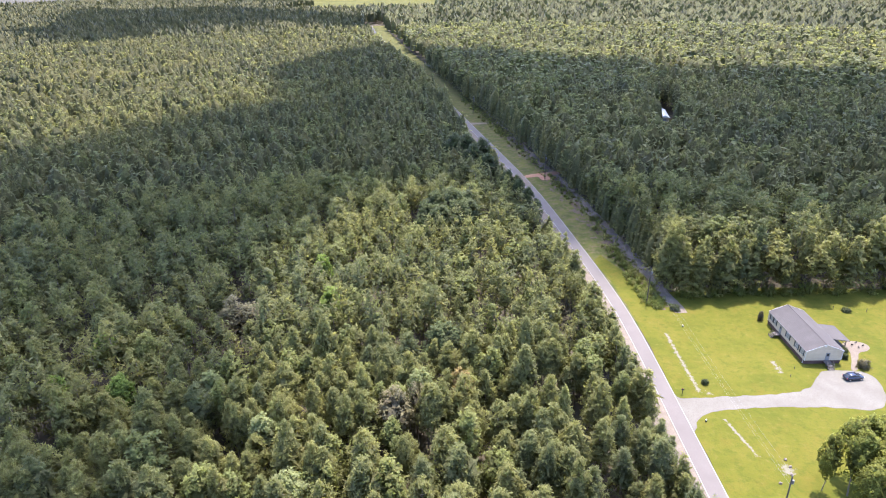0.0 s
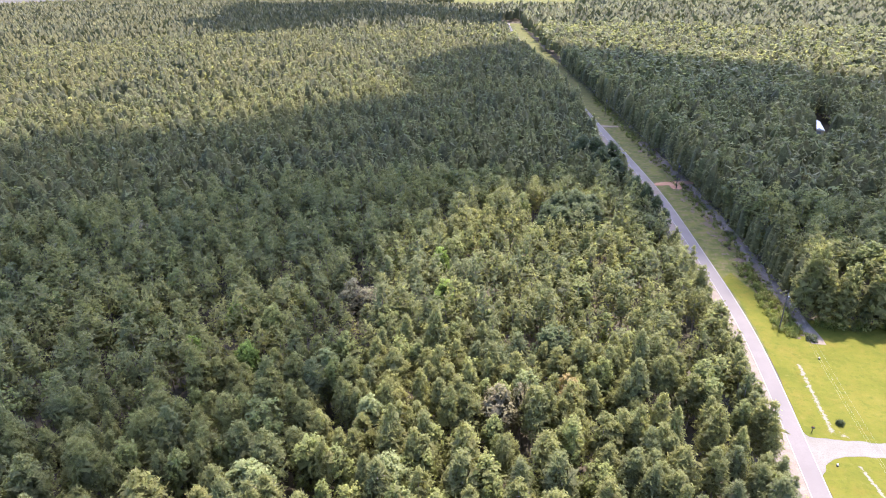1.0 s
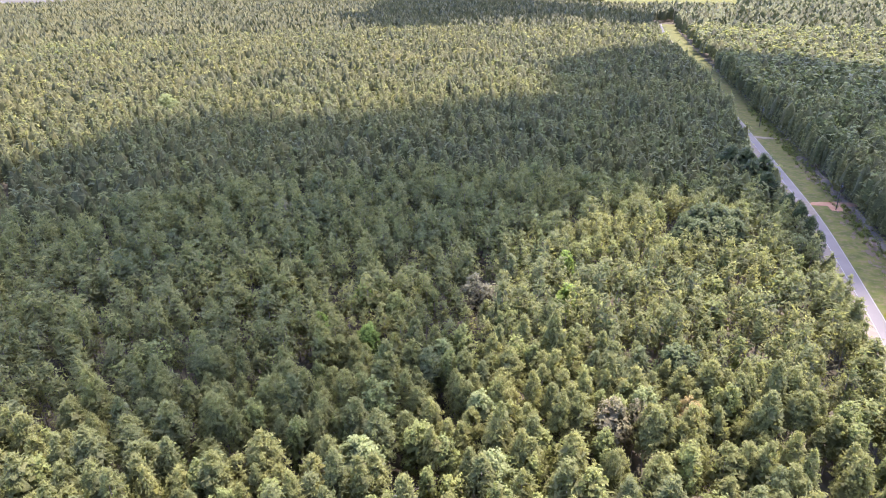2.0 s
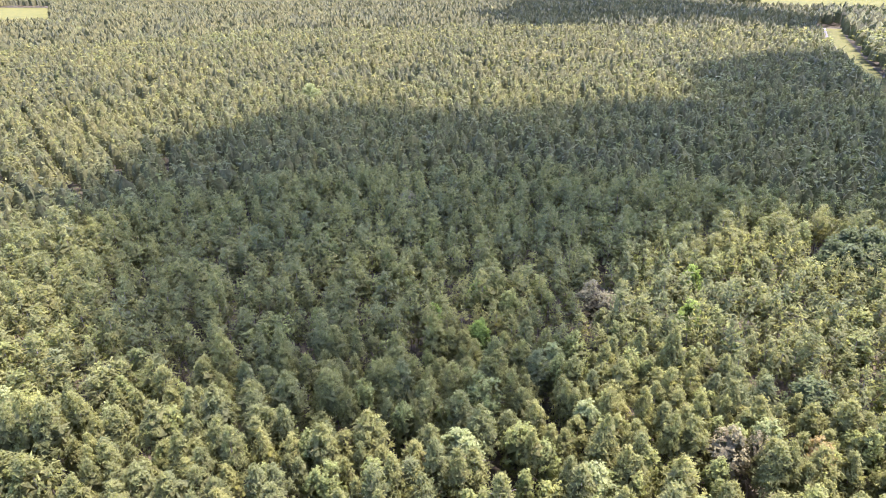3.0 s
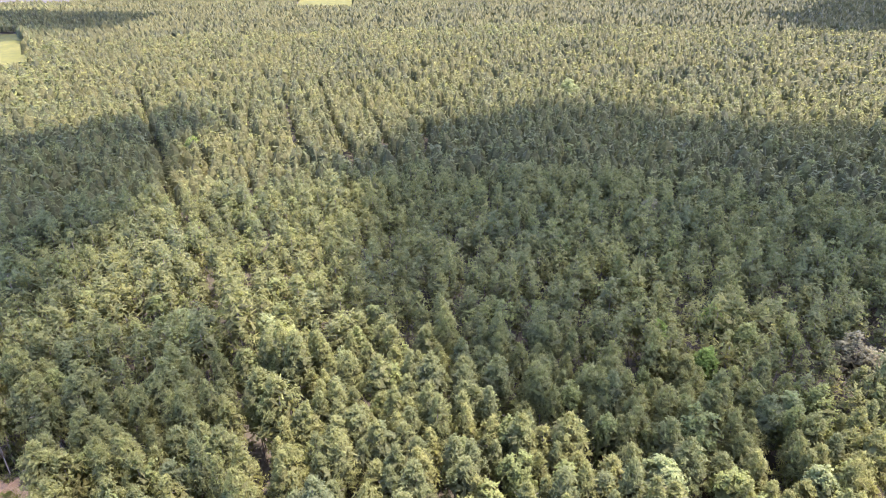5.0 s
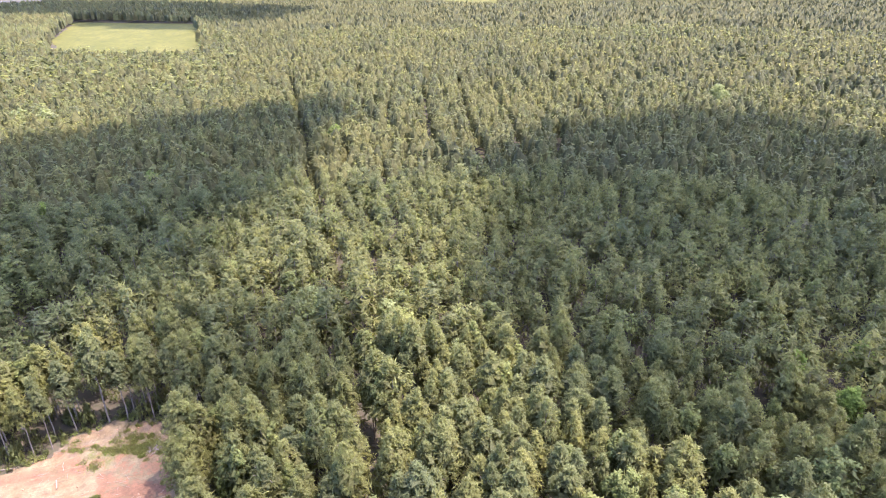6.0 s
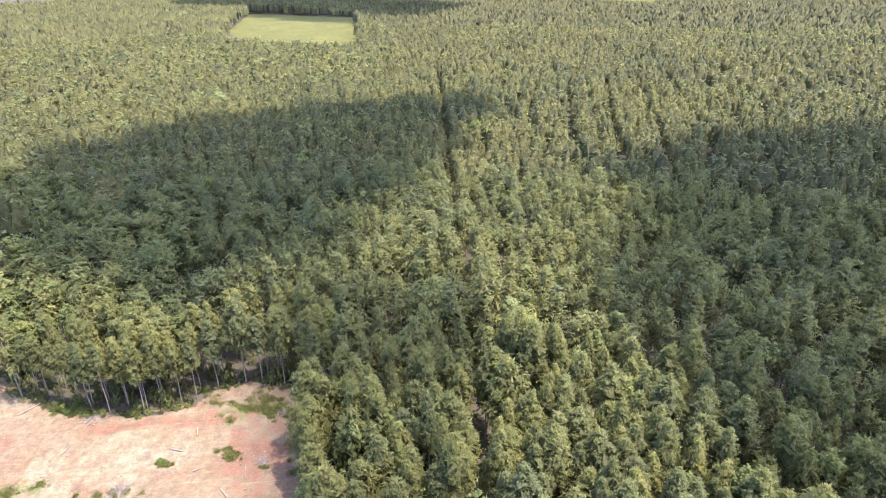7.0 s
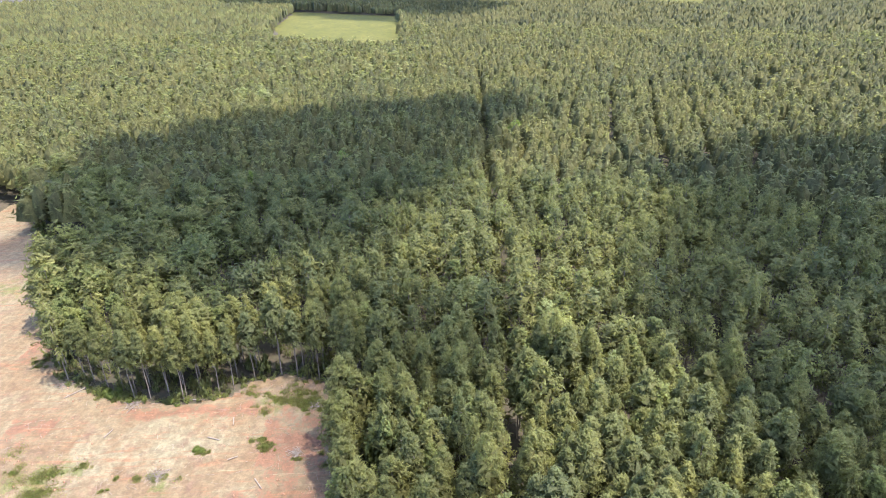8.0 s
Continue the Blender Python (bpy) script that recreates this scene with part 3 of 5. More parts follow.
def finish(rng, t, nrm, gains, core, inner, r, cz, rz):
    """Tufts and inside of a crown with their normals; each normal's length paints brightness: paler young tips, shade
    on the inside.
    """
    nrm = nrm * np.array([gains[0], gains[0], gains[1]])[None, :, None] * rng.uniform(0.9, 1.1, (len(t), 1, 1))
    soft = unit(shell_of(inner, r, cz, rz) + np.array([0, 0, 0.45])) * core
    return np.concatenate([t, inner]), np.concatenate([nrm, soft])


def pine_crown(rng, clumps, per, size, sides, fat, low=None, r=None, taper=0.0):
    """The crown of a pine 16 m tall: a close, pointed oval of upturned needle brushes on whorled limbs."""
    h, r = 16.0, r or rng.uniform(2.15, 2.75)
    z0 = h * (low or rng.uniform(0.36, 0.46))
    s = rng.uniform(0, 1, clumps) ** 0.9
    s = np.clip(0.5 * np.round(s * 8) / 8 + 0.5 * s, 0, 1)
    prof = np.minimum(1.0, rng.uniform(0.6, 0.85) + 1.3 * s) * (1 - s ** rng.uniform(1.2, 1.95)) ** rng.uniform(0.75, 0.95) * (1 - taper * s) + 0.04
    lop, a = rng.uniform(0, 6.28), rng.uniform(0, 6.28, clumps)
    uneven = 1 + 0.2 * np.cos(a - lop) + 0.16 * np.cos(3 * a + lop + 3 * s) + (0.1 + 0.35 * taper) * np.sin(18 * s + 2 * a)
    rad = r * prof * np.sqrt(rng.uniform(0.6, 1.05, clumps)) * uneven
    c = np.stack([rad * np.cos(a), rad * np.sin(a), z0 + (h - z0) * s - 0.1 * rad], 1)
    out = unit(np.stack([np.cos(a), np.sin(a), 0.2 + s], 1))
    t = tufts(rng, c, out, per, np.full(clumps, 0.36 * size), 1.05 * size, (0.145 if per > 5 else 0.17) * size, 0.25, 0.75)
    cz, rz = z0 + 0.3 * (h - z0), 0.75 * (h - z0)
    nrm = facing(rng, t, np.repeat(c - 0.35 * out, per, 0), r, cz, rz, 0.5, 0.5, 0.2 if per > 4 else 0.12)
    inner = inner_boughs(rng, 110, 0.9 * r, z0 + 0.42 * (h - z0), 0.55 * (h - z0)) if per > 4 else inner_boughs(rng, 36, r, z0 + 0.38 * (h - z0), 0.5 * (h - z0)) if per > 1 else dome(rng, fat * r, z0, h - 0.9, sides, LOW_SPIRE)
    # near tufts brightened against self-shadowing, far ones less; inside painted a little darker
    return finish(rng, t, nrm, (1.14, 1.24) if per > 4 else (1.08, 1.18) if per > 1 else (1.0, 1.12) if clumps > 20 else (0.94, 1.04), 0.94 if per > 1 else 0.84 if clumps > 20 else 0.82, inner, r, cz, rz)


def broad_crown(rng, clumps, per, size, sides, fat, r=None):
    """A rounded, lumpy, slightly pointed crown of leaf clusters, for a tree 15 m tall."""
    h, r = 15.0, r or rng.uniform(2.0, 2.7)
    cz, rz = h * 0.62, h * 0.37
    lobes = unit(rng.normal(0, 1, (13, 3)) + np.array([0, 0, 0.35]))
    pick = rng.integers(0, 13, clumps)
    d = unit(lobes[pick] + rng.normal(0, 0.30, (clumps, 3)))
    rad = rng.uniform(0.62, 1.0, clumps) ** 0.5 * (0.8 + 0.28 * rng.random(13)[pick])
    c = d * rad[:, None] * np.array([r, r, rz])
    c[:, :2] *= (1.12 - 0.38 * np.clip(c[:, 2:] / rz, -0.3, 1))
    hub = lobes[pick] * np.array([r, r, rz]) * 0.7 + np.array([0, 0, cz])
    c = c + np.array([0, 0, cz])
    t = tufts(rng, c, d, per, np.full(clumps, 0.3 * size), 0.6 * size, 0.27 * size, 0.45)
    nrm = facing(rng, t, np.repeat(hub, per, 0), r, cz - 1.0, rz, 0.85, 0.2, 0.16)
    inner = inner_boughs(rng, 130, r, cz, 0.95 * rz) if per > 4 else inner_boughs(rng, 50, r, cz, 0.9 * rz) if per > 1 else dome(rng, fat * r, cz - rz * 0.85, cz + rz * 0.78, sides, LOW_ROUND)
    # leaf colour lifted on near crowns, lowered on far; shade painted into the inside
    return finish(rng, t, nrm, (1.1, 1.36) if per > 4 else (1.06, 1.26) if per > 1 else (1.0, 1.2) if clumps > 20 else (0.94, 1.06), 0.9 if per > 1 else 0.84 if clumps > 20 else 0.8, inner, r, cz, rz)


def far_crown(rng, broad, sides, levels):
    """A distant crown: an uneven dome alone."""
    h = 15.0 if broad else 16.0
    r = rng.uniform(2.1, 2.8) if broad else rng.uniform(1.9, 2.4)
    t = dome(rng, r, h * 0.1, h, sides, levels)
    cz, rz = h * 0.4, h * 0.6
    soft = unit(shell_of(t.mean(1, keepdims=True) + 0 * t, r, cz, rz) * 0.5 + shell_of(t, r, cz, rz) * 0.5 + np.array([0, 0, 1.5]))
    # 0.77 darkens the whole dome, standing in for missing shade between tufts
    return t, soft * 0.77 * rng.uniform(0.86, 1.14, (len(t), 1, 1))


rng = np.random.default_rng(7)
KIT = {
    ("pine", 0): [pine_crown(rng, 104, 12, 0.66, 8, 0.62) for k in range(16)],
    ("pine", 1): [pine_crown(rng, 46, 4, 0.98, 6, 0.68) for k in range(18)],
    ("pine", 2): [pine_crown(rng, 34, 1, 1.5, 4, 0.8, 0.28) for k in range(24)],
    ("pine", 3): [pine_crown(rng, 10, 1, 2.15, 4, 0.87, 0.2) for k in range(28)],
    ("pine", 4): [far_crown(rng, False, 3, ((0.15, 1.0), (0.74, 0.74))) for k in range(24)],
    ("edge", 0): [pine_crown(rng, 120, 8, 0.78, 8, 0.5, 0.14, rng.uniform(2.4, 3.2), 0.45) for k in range(6)] + [broad_crown(rng, 120, 7, 0.78, 8, 0.55, rng.uniform(2.3, 3.0)) for k in range(2)],
    ("edge", 1): [pine_crown(rng, 90, 1, 1.15, 6, 0.55, 0.1, rng.uniform(2.5, 3.4), 0.45) for k in range(8)],
    ("broad", 0): [broad_crown(rng, 110, 8, 0.72, 8, 0.6) for k in range(10)],
    ("broad", 1): [broad_crown(rng, 80, 4, 0.82, 6, 0.64) for k in range(10)],
    ("grove", 1): [broad_crown(rng, 150, 4, 0.58, 6, 0.64, rng.uniform(2.3, 2.9)) for k in range(6)],
    ("broad", 2): [broad_crown(rng, 26, 1, 1.7, 4, 0.8) for k in range(14)],
    ("broad", 3): [broad_crown(rng, 16, 1, 2.1, 4, 0.82) for k in range(18)],
    ("broad", 4): [far_crown(rng, True, 3, ((0.15, 1.0), (0.7, 0.86))) for k in range(16)],
}


def near_line(x, y, a, b):
    """Distance from the line a-b."""
    dx, dy = b[0] - a[0], b[1] - a[1]
    t = np.clip(((x - a[0]) * dx + (y - a[1]) * dy) / (dx * dx + dy * dy), 0, 1)
    return np.hypot(x - a[0] - t * dx, y - a[1] - t * dy)


def in_grove(x, y):
    """The stand of big broadleaf trees west of the clearing."""
    return (x < -138) & (x > -262) & (y < -56 + 0.25 * (x + 200)) & (y > -165)


def in_mixed(x, y):
    """The far woods where broadleaf trees outnumber the pines."""
    return (np.hypot(x, y) > 420) & ((x > road_x(y)) | (np.degrees(np.arctan2(-x, y)) > 88))


def plant():
    """All tree places: x, y, height, broad-leaved or not, in the planted rows of the plan."""
    got = []
    ca, sa = math.cos(ROW_ANGLE), math.sin(ROW_ANGLE)
    for r0, r1, du, dv in ((0, 120, 3.75, 3.95), (120, 235, 4.25, 4.45), (235, 430, 4.7, 4.9), (430, 760, 5.2, 5.4), (760, 1220, 6.0, 6.2), (1220, 1520, 7.2, 7.4), (1520, 1900, 7.8, 8.0)):
        u, v = np.meshgrid(np.arange(-600, 1900, du), np.arange(-1900, 1900, dv), indexing="ij")
        u, v = u.ravel() + rng.normal(0, 0.36 * du, u.size), v.ravel() + rng.normal(0, 0.33 * dv, u.size)
        x, y = u * ca - v * sa, u * sa + v * ca
        r = np.hypot(x, y)
        head = np.degrees(np.arctan2(-x, y))
        ok = (r >= r0) & (r < r1) & ((r0 < 1500) | ((head > 60) & (head < 84)) | ((head > -3) & (head < 14))) & ((r < 70) | ((head > -40) & (head < 126)))
        x, y, r = x[ok], y[ok], r[ok]
        big = np.array([noise.noise((a * 0.008, b * 0.008, 5)) for a, b in zip(x, y)])
        fine = np.array([noise.noise((a * 0.045, b * 0.045, 9)) for a, b in zip(x, y)])
        e = road_x(y)
        side = x - e
        keep = ~((side > -ROAD_W - west_gap(y) - 0.4) & (side < np.where(y < 300, 14.0, 15.0)) & (y < 910))
        keep &= ~((side > 0) & (y < 163.5))
        keep &= ~inside(CLEARING, x, y) & ~inside(HAY, x, y) & ~inside(FAR_FIELD, x, y) & ~inside(FAR_PASTURE, x, y)
        keep &= ~((x < -50) & (x > -213) & (y < -106) & (y > -180))
        keep &= near_line(x, y, LANE_A, LANE_B) > np.where(x > -195, 0.9, np.where(x > -480, 2.2, 1.2))
        keep &= near_line(x, y, (125.4, 355), (128.8, 373)) > 3.3
        yard = near_line(x, y, (108, 304), (125, 352)) < 6.0
        for gx, gy, wide in GAPS + [(tx, ty, 0.75 * w) for spots in STANDOUT.values() for tx, ty, w in spots]:
            keep &= np.hypot(x - gx, y - gy) > wide
        keep &= np.hypot(x - 1.5, y - 194) > 11.0
        # rows taken out of the western stand
        thinned = (x < -215) & (x > -440) & (y > 78)
        lane = np.abs((0.292 * x + 0.956 * y - 46.0 + 6.0 * big + 10.2) % 20.4 - 10.2)
        keep &= ~(thinned & (lane < 2.1) & (rng.random(len(x)) < 0.9))
        keep &= rng.random(len(x)) > np.where(fine > 0.35, 0.22, 0.05)
        east = side > 0
        keep &= ~(east & (y < 760) & (rng.random(len(x)) < 0.08))
        leafy = np.where(east, 0.20, np.where(x > -70, 0.24, 0.10)) + 0.25 * np.clip(big, 0, 1) + np.where(fine > 0.42, 0.25, 0.0)
        leafy = np.where(thinned, 0.03, leafy)
        grove = in_grove(x, y)
        leafy = np.where(grove, 0.62, leafy)
        leafy = np.where(in_mixed(x, y), leafy + 0.28, leafy) + np.where(r > 300, 0.4 * np.clip(1.6 * big + 0.8 * fine - 0.35, 0, 1), 0)
        broad = rng.random(len(x)) < leafy
        keep &= ~(broad & (rng.random(len(x)) < np.where(grove, 0.55, 0.3)))
        h = np.where(east, 18.0, 15.8) + np.where((x < -70) & (y < 30), 2.0, 0.0) + 1.5 * big + rng.normal(0, 1.9 if r0 < 235 else 1.2, len(x)) + np.where(rng.random(len(x)) < 0.05, 1.6, 0)
        h = np.where((side < 0) & (side > -26) & (y < 330), h - 2.5, h)
        h = np.where(broad & ~east & ~grove, h - 0.8, h)
        h = np.where(yard, np.clip(0.5 + 0.2 * np.hypot(x - 122, y - 358) + rng.normal(0, 0.4, len(x)), 2, 15), h)
        h = np.where((y > -165) & (y < 70), h * np.interp(-x, [950, 960, 1150], [1.0, 0.4, 1.0]), h)
        got.append(np.stack([x, y, h, broad], 1)[keep])
    # low young growth along the old lane
    for k, (a, b) in enumerate(((0.15, 0.38), (0.38, 0.8))):
        f = np.arange(a, b, 0.0055 + 0.002 * k) + rng.normal(0, 0.001, len(np.arange(a, b, 0.0055 + 0.002 * k)))
        young = np.stack([LANE_A[0] + (LANE_B[0] - LANE_A[0]) * f, LANE_A[1] + (LANE_B[1] - LANE_A[1]) * f + rng.normal(0, 0.5, len(f)), rng.uniform(4.0, 7.0, len(f)), 0 * f], 1)
        got[1 + k] = np.concatenate([got[1 + k], young])
    return got


def spread_out(kind, level, spots, tones):
    """Crowns of one level of detail as one array of triangles."""
    kit = KIT[kind, level]
    pick = rng.integers(0, len(kit), len(spots))
    out, tone, norm = [], [], []
    base = 15.0 if kind in ("broad", "grove") else 16.0
    for k, (crown, face) in enumerate(kit):
        s = spots[pick == k]
        if not len(s):
            continue
        a = rng.uniform(0, 6.28, len(s))
        wide = rng.uniform(0.8, 1.36, len(s)) * np.where(in_grove(s[:, 0], s[:, 1]), 1.25, 1.0) * np.where((s[:, 0] > road_x(s[:, 1])) & (s[:, 1] < 760), 1.06, 1.0) * (s[:, 2] / 16) ** 0.7 * (1.03, 1.16, 1.38, 1.46, 1.5)[level]
        if kind == "broad":
            wide = wide * np.where(in_grove(s[:, 0], s[:, 1]), 1.6, np.where(in_mixed(s[:, 0], s[:, 1]), 1.3, 1.0))
        tall = s[:, 2] / base
        co, si = np.cos(a)[:, None, None], np.sin(a)[:, None, None]
        w = wide[:, None, None]
        x = (crown[None, :, :, 0] * co - crown[None, :, :, 1] * si) * w + s[:, 0][:, None, None]
        y = (crown[None, :, :, 0] * si + crown[None, :, :, 1] * co) * w + s[:, 1][:, None, None]
        z = crown[None, :, :, 2] * tall[:, None, None]
        out.append(np.stack([x, y, z], 3).reshape(-1, 3, 3))
        fx, fy = face[None, :, :, 0] * co - face[None, :, :, 1] * si, face[None, :, :, 0] * si + face[None, :, :, 1] * co
        norm.append(np.stack([fx, fy, face[None, :, :, 2] + 0 * fx], 3).reshape(-1, 3, 3))
        tone.append(np.repeat(tones[pick == k], len(crown)))
    return np.concatenate(out), np.concatenate(tone), np.concatenate(norm)


def grove_tones(spots):
    """A tone for each tree: groves differ a little, and trees within them."""
    grove = np.array([noise.noise((x * 0.016, y * 0.016, 2.0)) + 0.5 * noise.noise((x * 0.05, y * 0.05, 7.0)) for x, y in spots[:, :2]])
    return np.clip(0.47 + 0.5 * grove + rng.normal(0, 0.2, len(spots)), 0.01, 0.99)


def trunk_mesh(name, top, r0, bend, limbs, local):
    bm = bmesh.new()
    last = Vector((0, 0, -0.3))
    for k in range(1, 6):
        p = Vector((bend * math.sin(k), bend * math.cos(1.7 * k), top * k / 5))
        rod(last, p, r0 * (1 - 0.17 * (k - 1)), r0 * (1 - 0.17 * k), 7, bm)
        last = p
    for k in range(limbs):
        a = local.uniform(0, 6.28)
        z = top * local.uniform(0.42, 0.9)
        ln = local.uniform(0.9, 1.7)
        rod((0, 0, z), (ln * math.cos(a), ln * math.sin(a), z + 0.45 * ln), 0.05, 0.015, 4, bm)
    me = bpy.data.meshes.new(name)
    bm.to_mesh(me)
    bm.free()
    me.materials.append(BARK)
    return me


rings = plant()
near = np.concatenate(rings[:2])
under = np.hypot(near[:, 0], near[:, 1])
beneath, below = near[under < 17], near[(under >= 17) & (under < 60)]
near = near[np.hypot(near[:, 0], near[:, 1]) >= 60]
# the ones one can count: the nearest trees, the edge of the clearing, and the pair of groups by the lawn
edge = (near[:, 0] > -140) & (near[:, 0] < -100) & (near[:, 1] < -10) & (near[:, 1] > -95)
back = np.degrees(np.arctan2(-near[:, 0], near[:, 1]))
reach = np.hypot(near[:, 0], near[:, 1]) - np.where(edge, 60, 0) + np.where((back < -42) | (back > 126), 500, 0)
order = np.argsort(reach)
near = near[order]
is_broad = near[:, 3] > 0.5
single = np.zeros(len(near), bool)
single[np.where(~is_broad)[0][:280]] = True
single[np.where(is_broad)[0][:70]] = True

pine_meshes = [tri_mesh("crown", c, None, PINE, f) for c, f in KIT["pine", 0]]
broad_meshes = [tri_mesh("crown", c, None, BROAD, f) for c, f in KIT["broad", 0]]
edge_rng = np.random.default_rng(23)
bare_meshes = [tri_mesh("crown", c, None, PINE, f) for c, f in (pine_crown(edge_rng, 125, 12, 0.6, 8, 0.5, edge_rng.uniform(0.44, 0.56), edge_rng.uniform(1.9, 2.5), 0.35) for k in range(8))]
local = random.Random(4)
pine_trunks = [trunk_mesh("trunk", 15.0, 0.13, 0.16, 8, local) for k in range(4)]
broad_trunks = [trunk_mesh("trunk", 11.0, 0.16, 0.3, 10, local) for k in range(3)]


def tree(x, y, h, broad, k, label="", crown=None, wide=None, tall=None):
    base = 15.0 if broad else 16.0
    w = wide or local.uniform(0.82, 1.36) * (h / 16) ** 0.7
    at = Matrix.LocRotScale((x, y, 0), Euler((0, 0, local.uniform(0, 6.28))), (w, w, tall or h / base))
    ob = thing("broadleaf_tree" if broad else "pine_tree", label or ("leafy green broadleaf tree among the pines" if broad else "tall young pine with clumped green needles in a plantation"),
               "tree", "broadleaf trees" if broad else "plantation pines", at)
    for name, me in (("trunk", (broad_trunks if broad else pine_trunks)), ("crown", (broad_meshes if broad else pine_meshes))):
        p = new(name, me[k % len(me)])
        p.parent = ob
    if crown:
        p.data = crown
    return ob


clear_poly = np.array(CLEARING + CLEARING[:1])
for k, (x, y, h, b) in enumerate(near[single]):
    brink = b < 0.5 and x < -95 and y < -8 and min(near_line(x, y, p, q) for p, q in zip(clear_poly, clear_poly[1:])) < 9.0
    tree(float(x), float(y), float(h), b > 0.5, local.randrange(1000), "slender bare-stemmed pine at the clearing's edge" if brink else "", bare_meshes[k % 8] if brink else None)

# the rest of the woods, too many to count
rest = near[~single]
far_ring = np.hypot(rest[:, 0], rest[:, 1])
levels = [(np.concatenate([rest[far_ring < 120], beneath]), 0), (rest[far_ring >= 120], 1), (np.concatenate([rings[2], below]), 2), (rings[3], 3), (np.concatenate(rings[4:]), 4)]
for kind, material, flag in (("pine", PINE, False), ("broad", BROAD, True)):
    tris, tones, norms = [], [], []
    for spots, level in levels:
        s = spots[(spots[:, 3] > 0.5) == flag]
        stand = flag & (level in (1, 2)) & in_grove(s[:, 0], s[:, 1])
        for part_kind, part_level, chosen in ((kind, level, s[~stand]), ("grove", 1, s[stand])):
            if len(chosen):
                a, t, f = spread_out(part_kind, part_level, chosen, grove_tones(chosen))
                norms.append(f)
                tris.append(a)
                tones.append(t)
    name = "pine_woods" if kind == "pine" else "broadleaf_woods"
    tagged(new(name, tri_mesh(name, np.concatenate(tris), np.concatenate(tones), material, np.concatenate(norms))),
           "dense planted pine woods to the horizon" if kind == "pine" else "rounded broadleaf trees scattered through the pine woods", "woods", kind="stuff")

# bushy pines with low limbs along the lawn and the road's east side
rim = [(x + local.gauss(0, 0.7), 156.8 + abs(local.gauss(0, 2.2)) - 0.02 * abs(x - 100)) for x in np.arange(63, 172, 3.2)]
rim += [(float(road_x(y)) + 15.6 + local.gauss(0, 0.9), y + local.gauss(0, 0.7)) for y in np.arange(160, 560, 3.2)]
rim += [(float(road_x(y)) - ROAD_W - float(west_gap(y)) + local.gauss(0, 0.8) - 0.6, y + local.gauss(0, 0.7)) for y in np.arange(180, 560, 3.4)]
west = [(float(road_x(y)) - ROAD_W - float(west_gap(y)) + 0.5 - abs(local.gauss(0, 0.9)), y + local.gauss(0, 0.7)) for y in np.arange(50, 182, 2.7)]
rim = np.array([(x, y, max(8.0, local.gauss(14.5 if x > road_x(y) or y > 340 else 12.0, 2.4))) for x, y in rim])
west = np.array([(x, y, max(9.0, local.gauss(12.8, 1.8))) for x, y in west])
lawn_side = (rim[:, 1] < 165) & (rim[:, 0] > 60)
rim[lawn_side, 2] += 3.5
parts = [spread_out("edge", 1, rim[~lawn_side], rng.random(np.sum(~lawn_side))), spread_out("edge", 0, rim[lawn_side], rng.random(np.sum(lawn_side))), spread_out("edge", 0, west, rng.random(len(west)))]
a, t, f = (np.concatenate([p[k] for p in parts]) for k in range(3))
tagged(new("edge_pines", tri_mesh("edge_pines", a, t, PINE, f)), "bushy low-limbed pines along the edge of the wood", "woods", kind="stuff")

# their trunks, as far as they can be made out
pts = rest[:, :3]
a = np.arange(4) * math.pi / 2
ring = np.stack([np.cos(a), np.sin(a)], 1)
lean = rng.normal(0, 0.25, (len(pts), 2))
lo = np.concatenate([pts[:, None, :2] + 0.16 * ring[None], np.zeros((len(pts), 4, 1))], 2)
hi = np.concatenate([pts[:, None, :2] + lean[:, None] + 0.07 * ring[None], np.repeat(pts[:, 2:3, None] * 0.8, 4, 1)], 2)
n_lo, n_hi = np.roll(lo, -1, 1), np.roll(hi, -1, 1)
quads = np.concatenate([np.stack([lo, n_lo, n_hi], 2).reshape(-1, 3, 3), np.stack([lo, n_hi, hi], 2).reshape(-1, 3, 3)])
tagged(new("pine_trunks", tri_mesh("pine_trunks", quads, None, BARK)), "grey-brown straight tree trunks in the woods", "trunks", kind="stuff")


# ---- undergrowth and shrubs ----
def shrub_mesh(seed, clumps=26, per=5, flat=0.8):
    r = np.random.default_rng(seed)
    d = unit(r.normal(0, 1, (clumps, 3)) * np.array([1, 1, 0.7]) + np.array([0, 0, 0.45]))
    c = d * (r.uniform(0.45, 0.95, clumps) * (0.8 + 0.3 * r.random(clumps)))[:, None] * np.array([1, 1, flat]) + np.array([0, 0, 0.42 * flat])
    c[:, 2] = np.maximum(c[:, 2], 0.05)
    t = tufts(r, c, d, per, np.full(clumps, 0.13), 0.26, 0.085, 0.4)
    t[:, :, 2] = np.maximum(t[:, :, 2], -0.05)
    return t, facing(r, t, np.repeat(c, per, 0), 1.0, 0.3, 1.0)


SHRUBS = [shrub_mesh(k) for k in range(6)]
GARDEN_SHRUBS = [shrub_mesh(k + 20, 110, 8) for k in range(6)]
shrub_data = {}


def shrub(x, y, wide, tall, label, material=None, name="shrub", group=""):
    k = local.randrange(6)
    key = (k, (material or SHRUB).name)
    if key not in shrub_data:
        shrub_data[key] = tri_mesh("shrub", GARDEN_SHRUBS[k][0], None, material or SHRUB, GARDEN_SHRUBS[k][1])
    ob = new(name, shrub_data[key])
    ob.matrix_basis = Matrix.LocRotScale((x, y, 0.04), Euler((0, 0, local.uniform(0, 6.28))), (wide, wide, tall))
    return tagged(ob, label, "shrub", group)


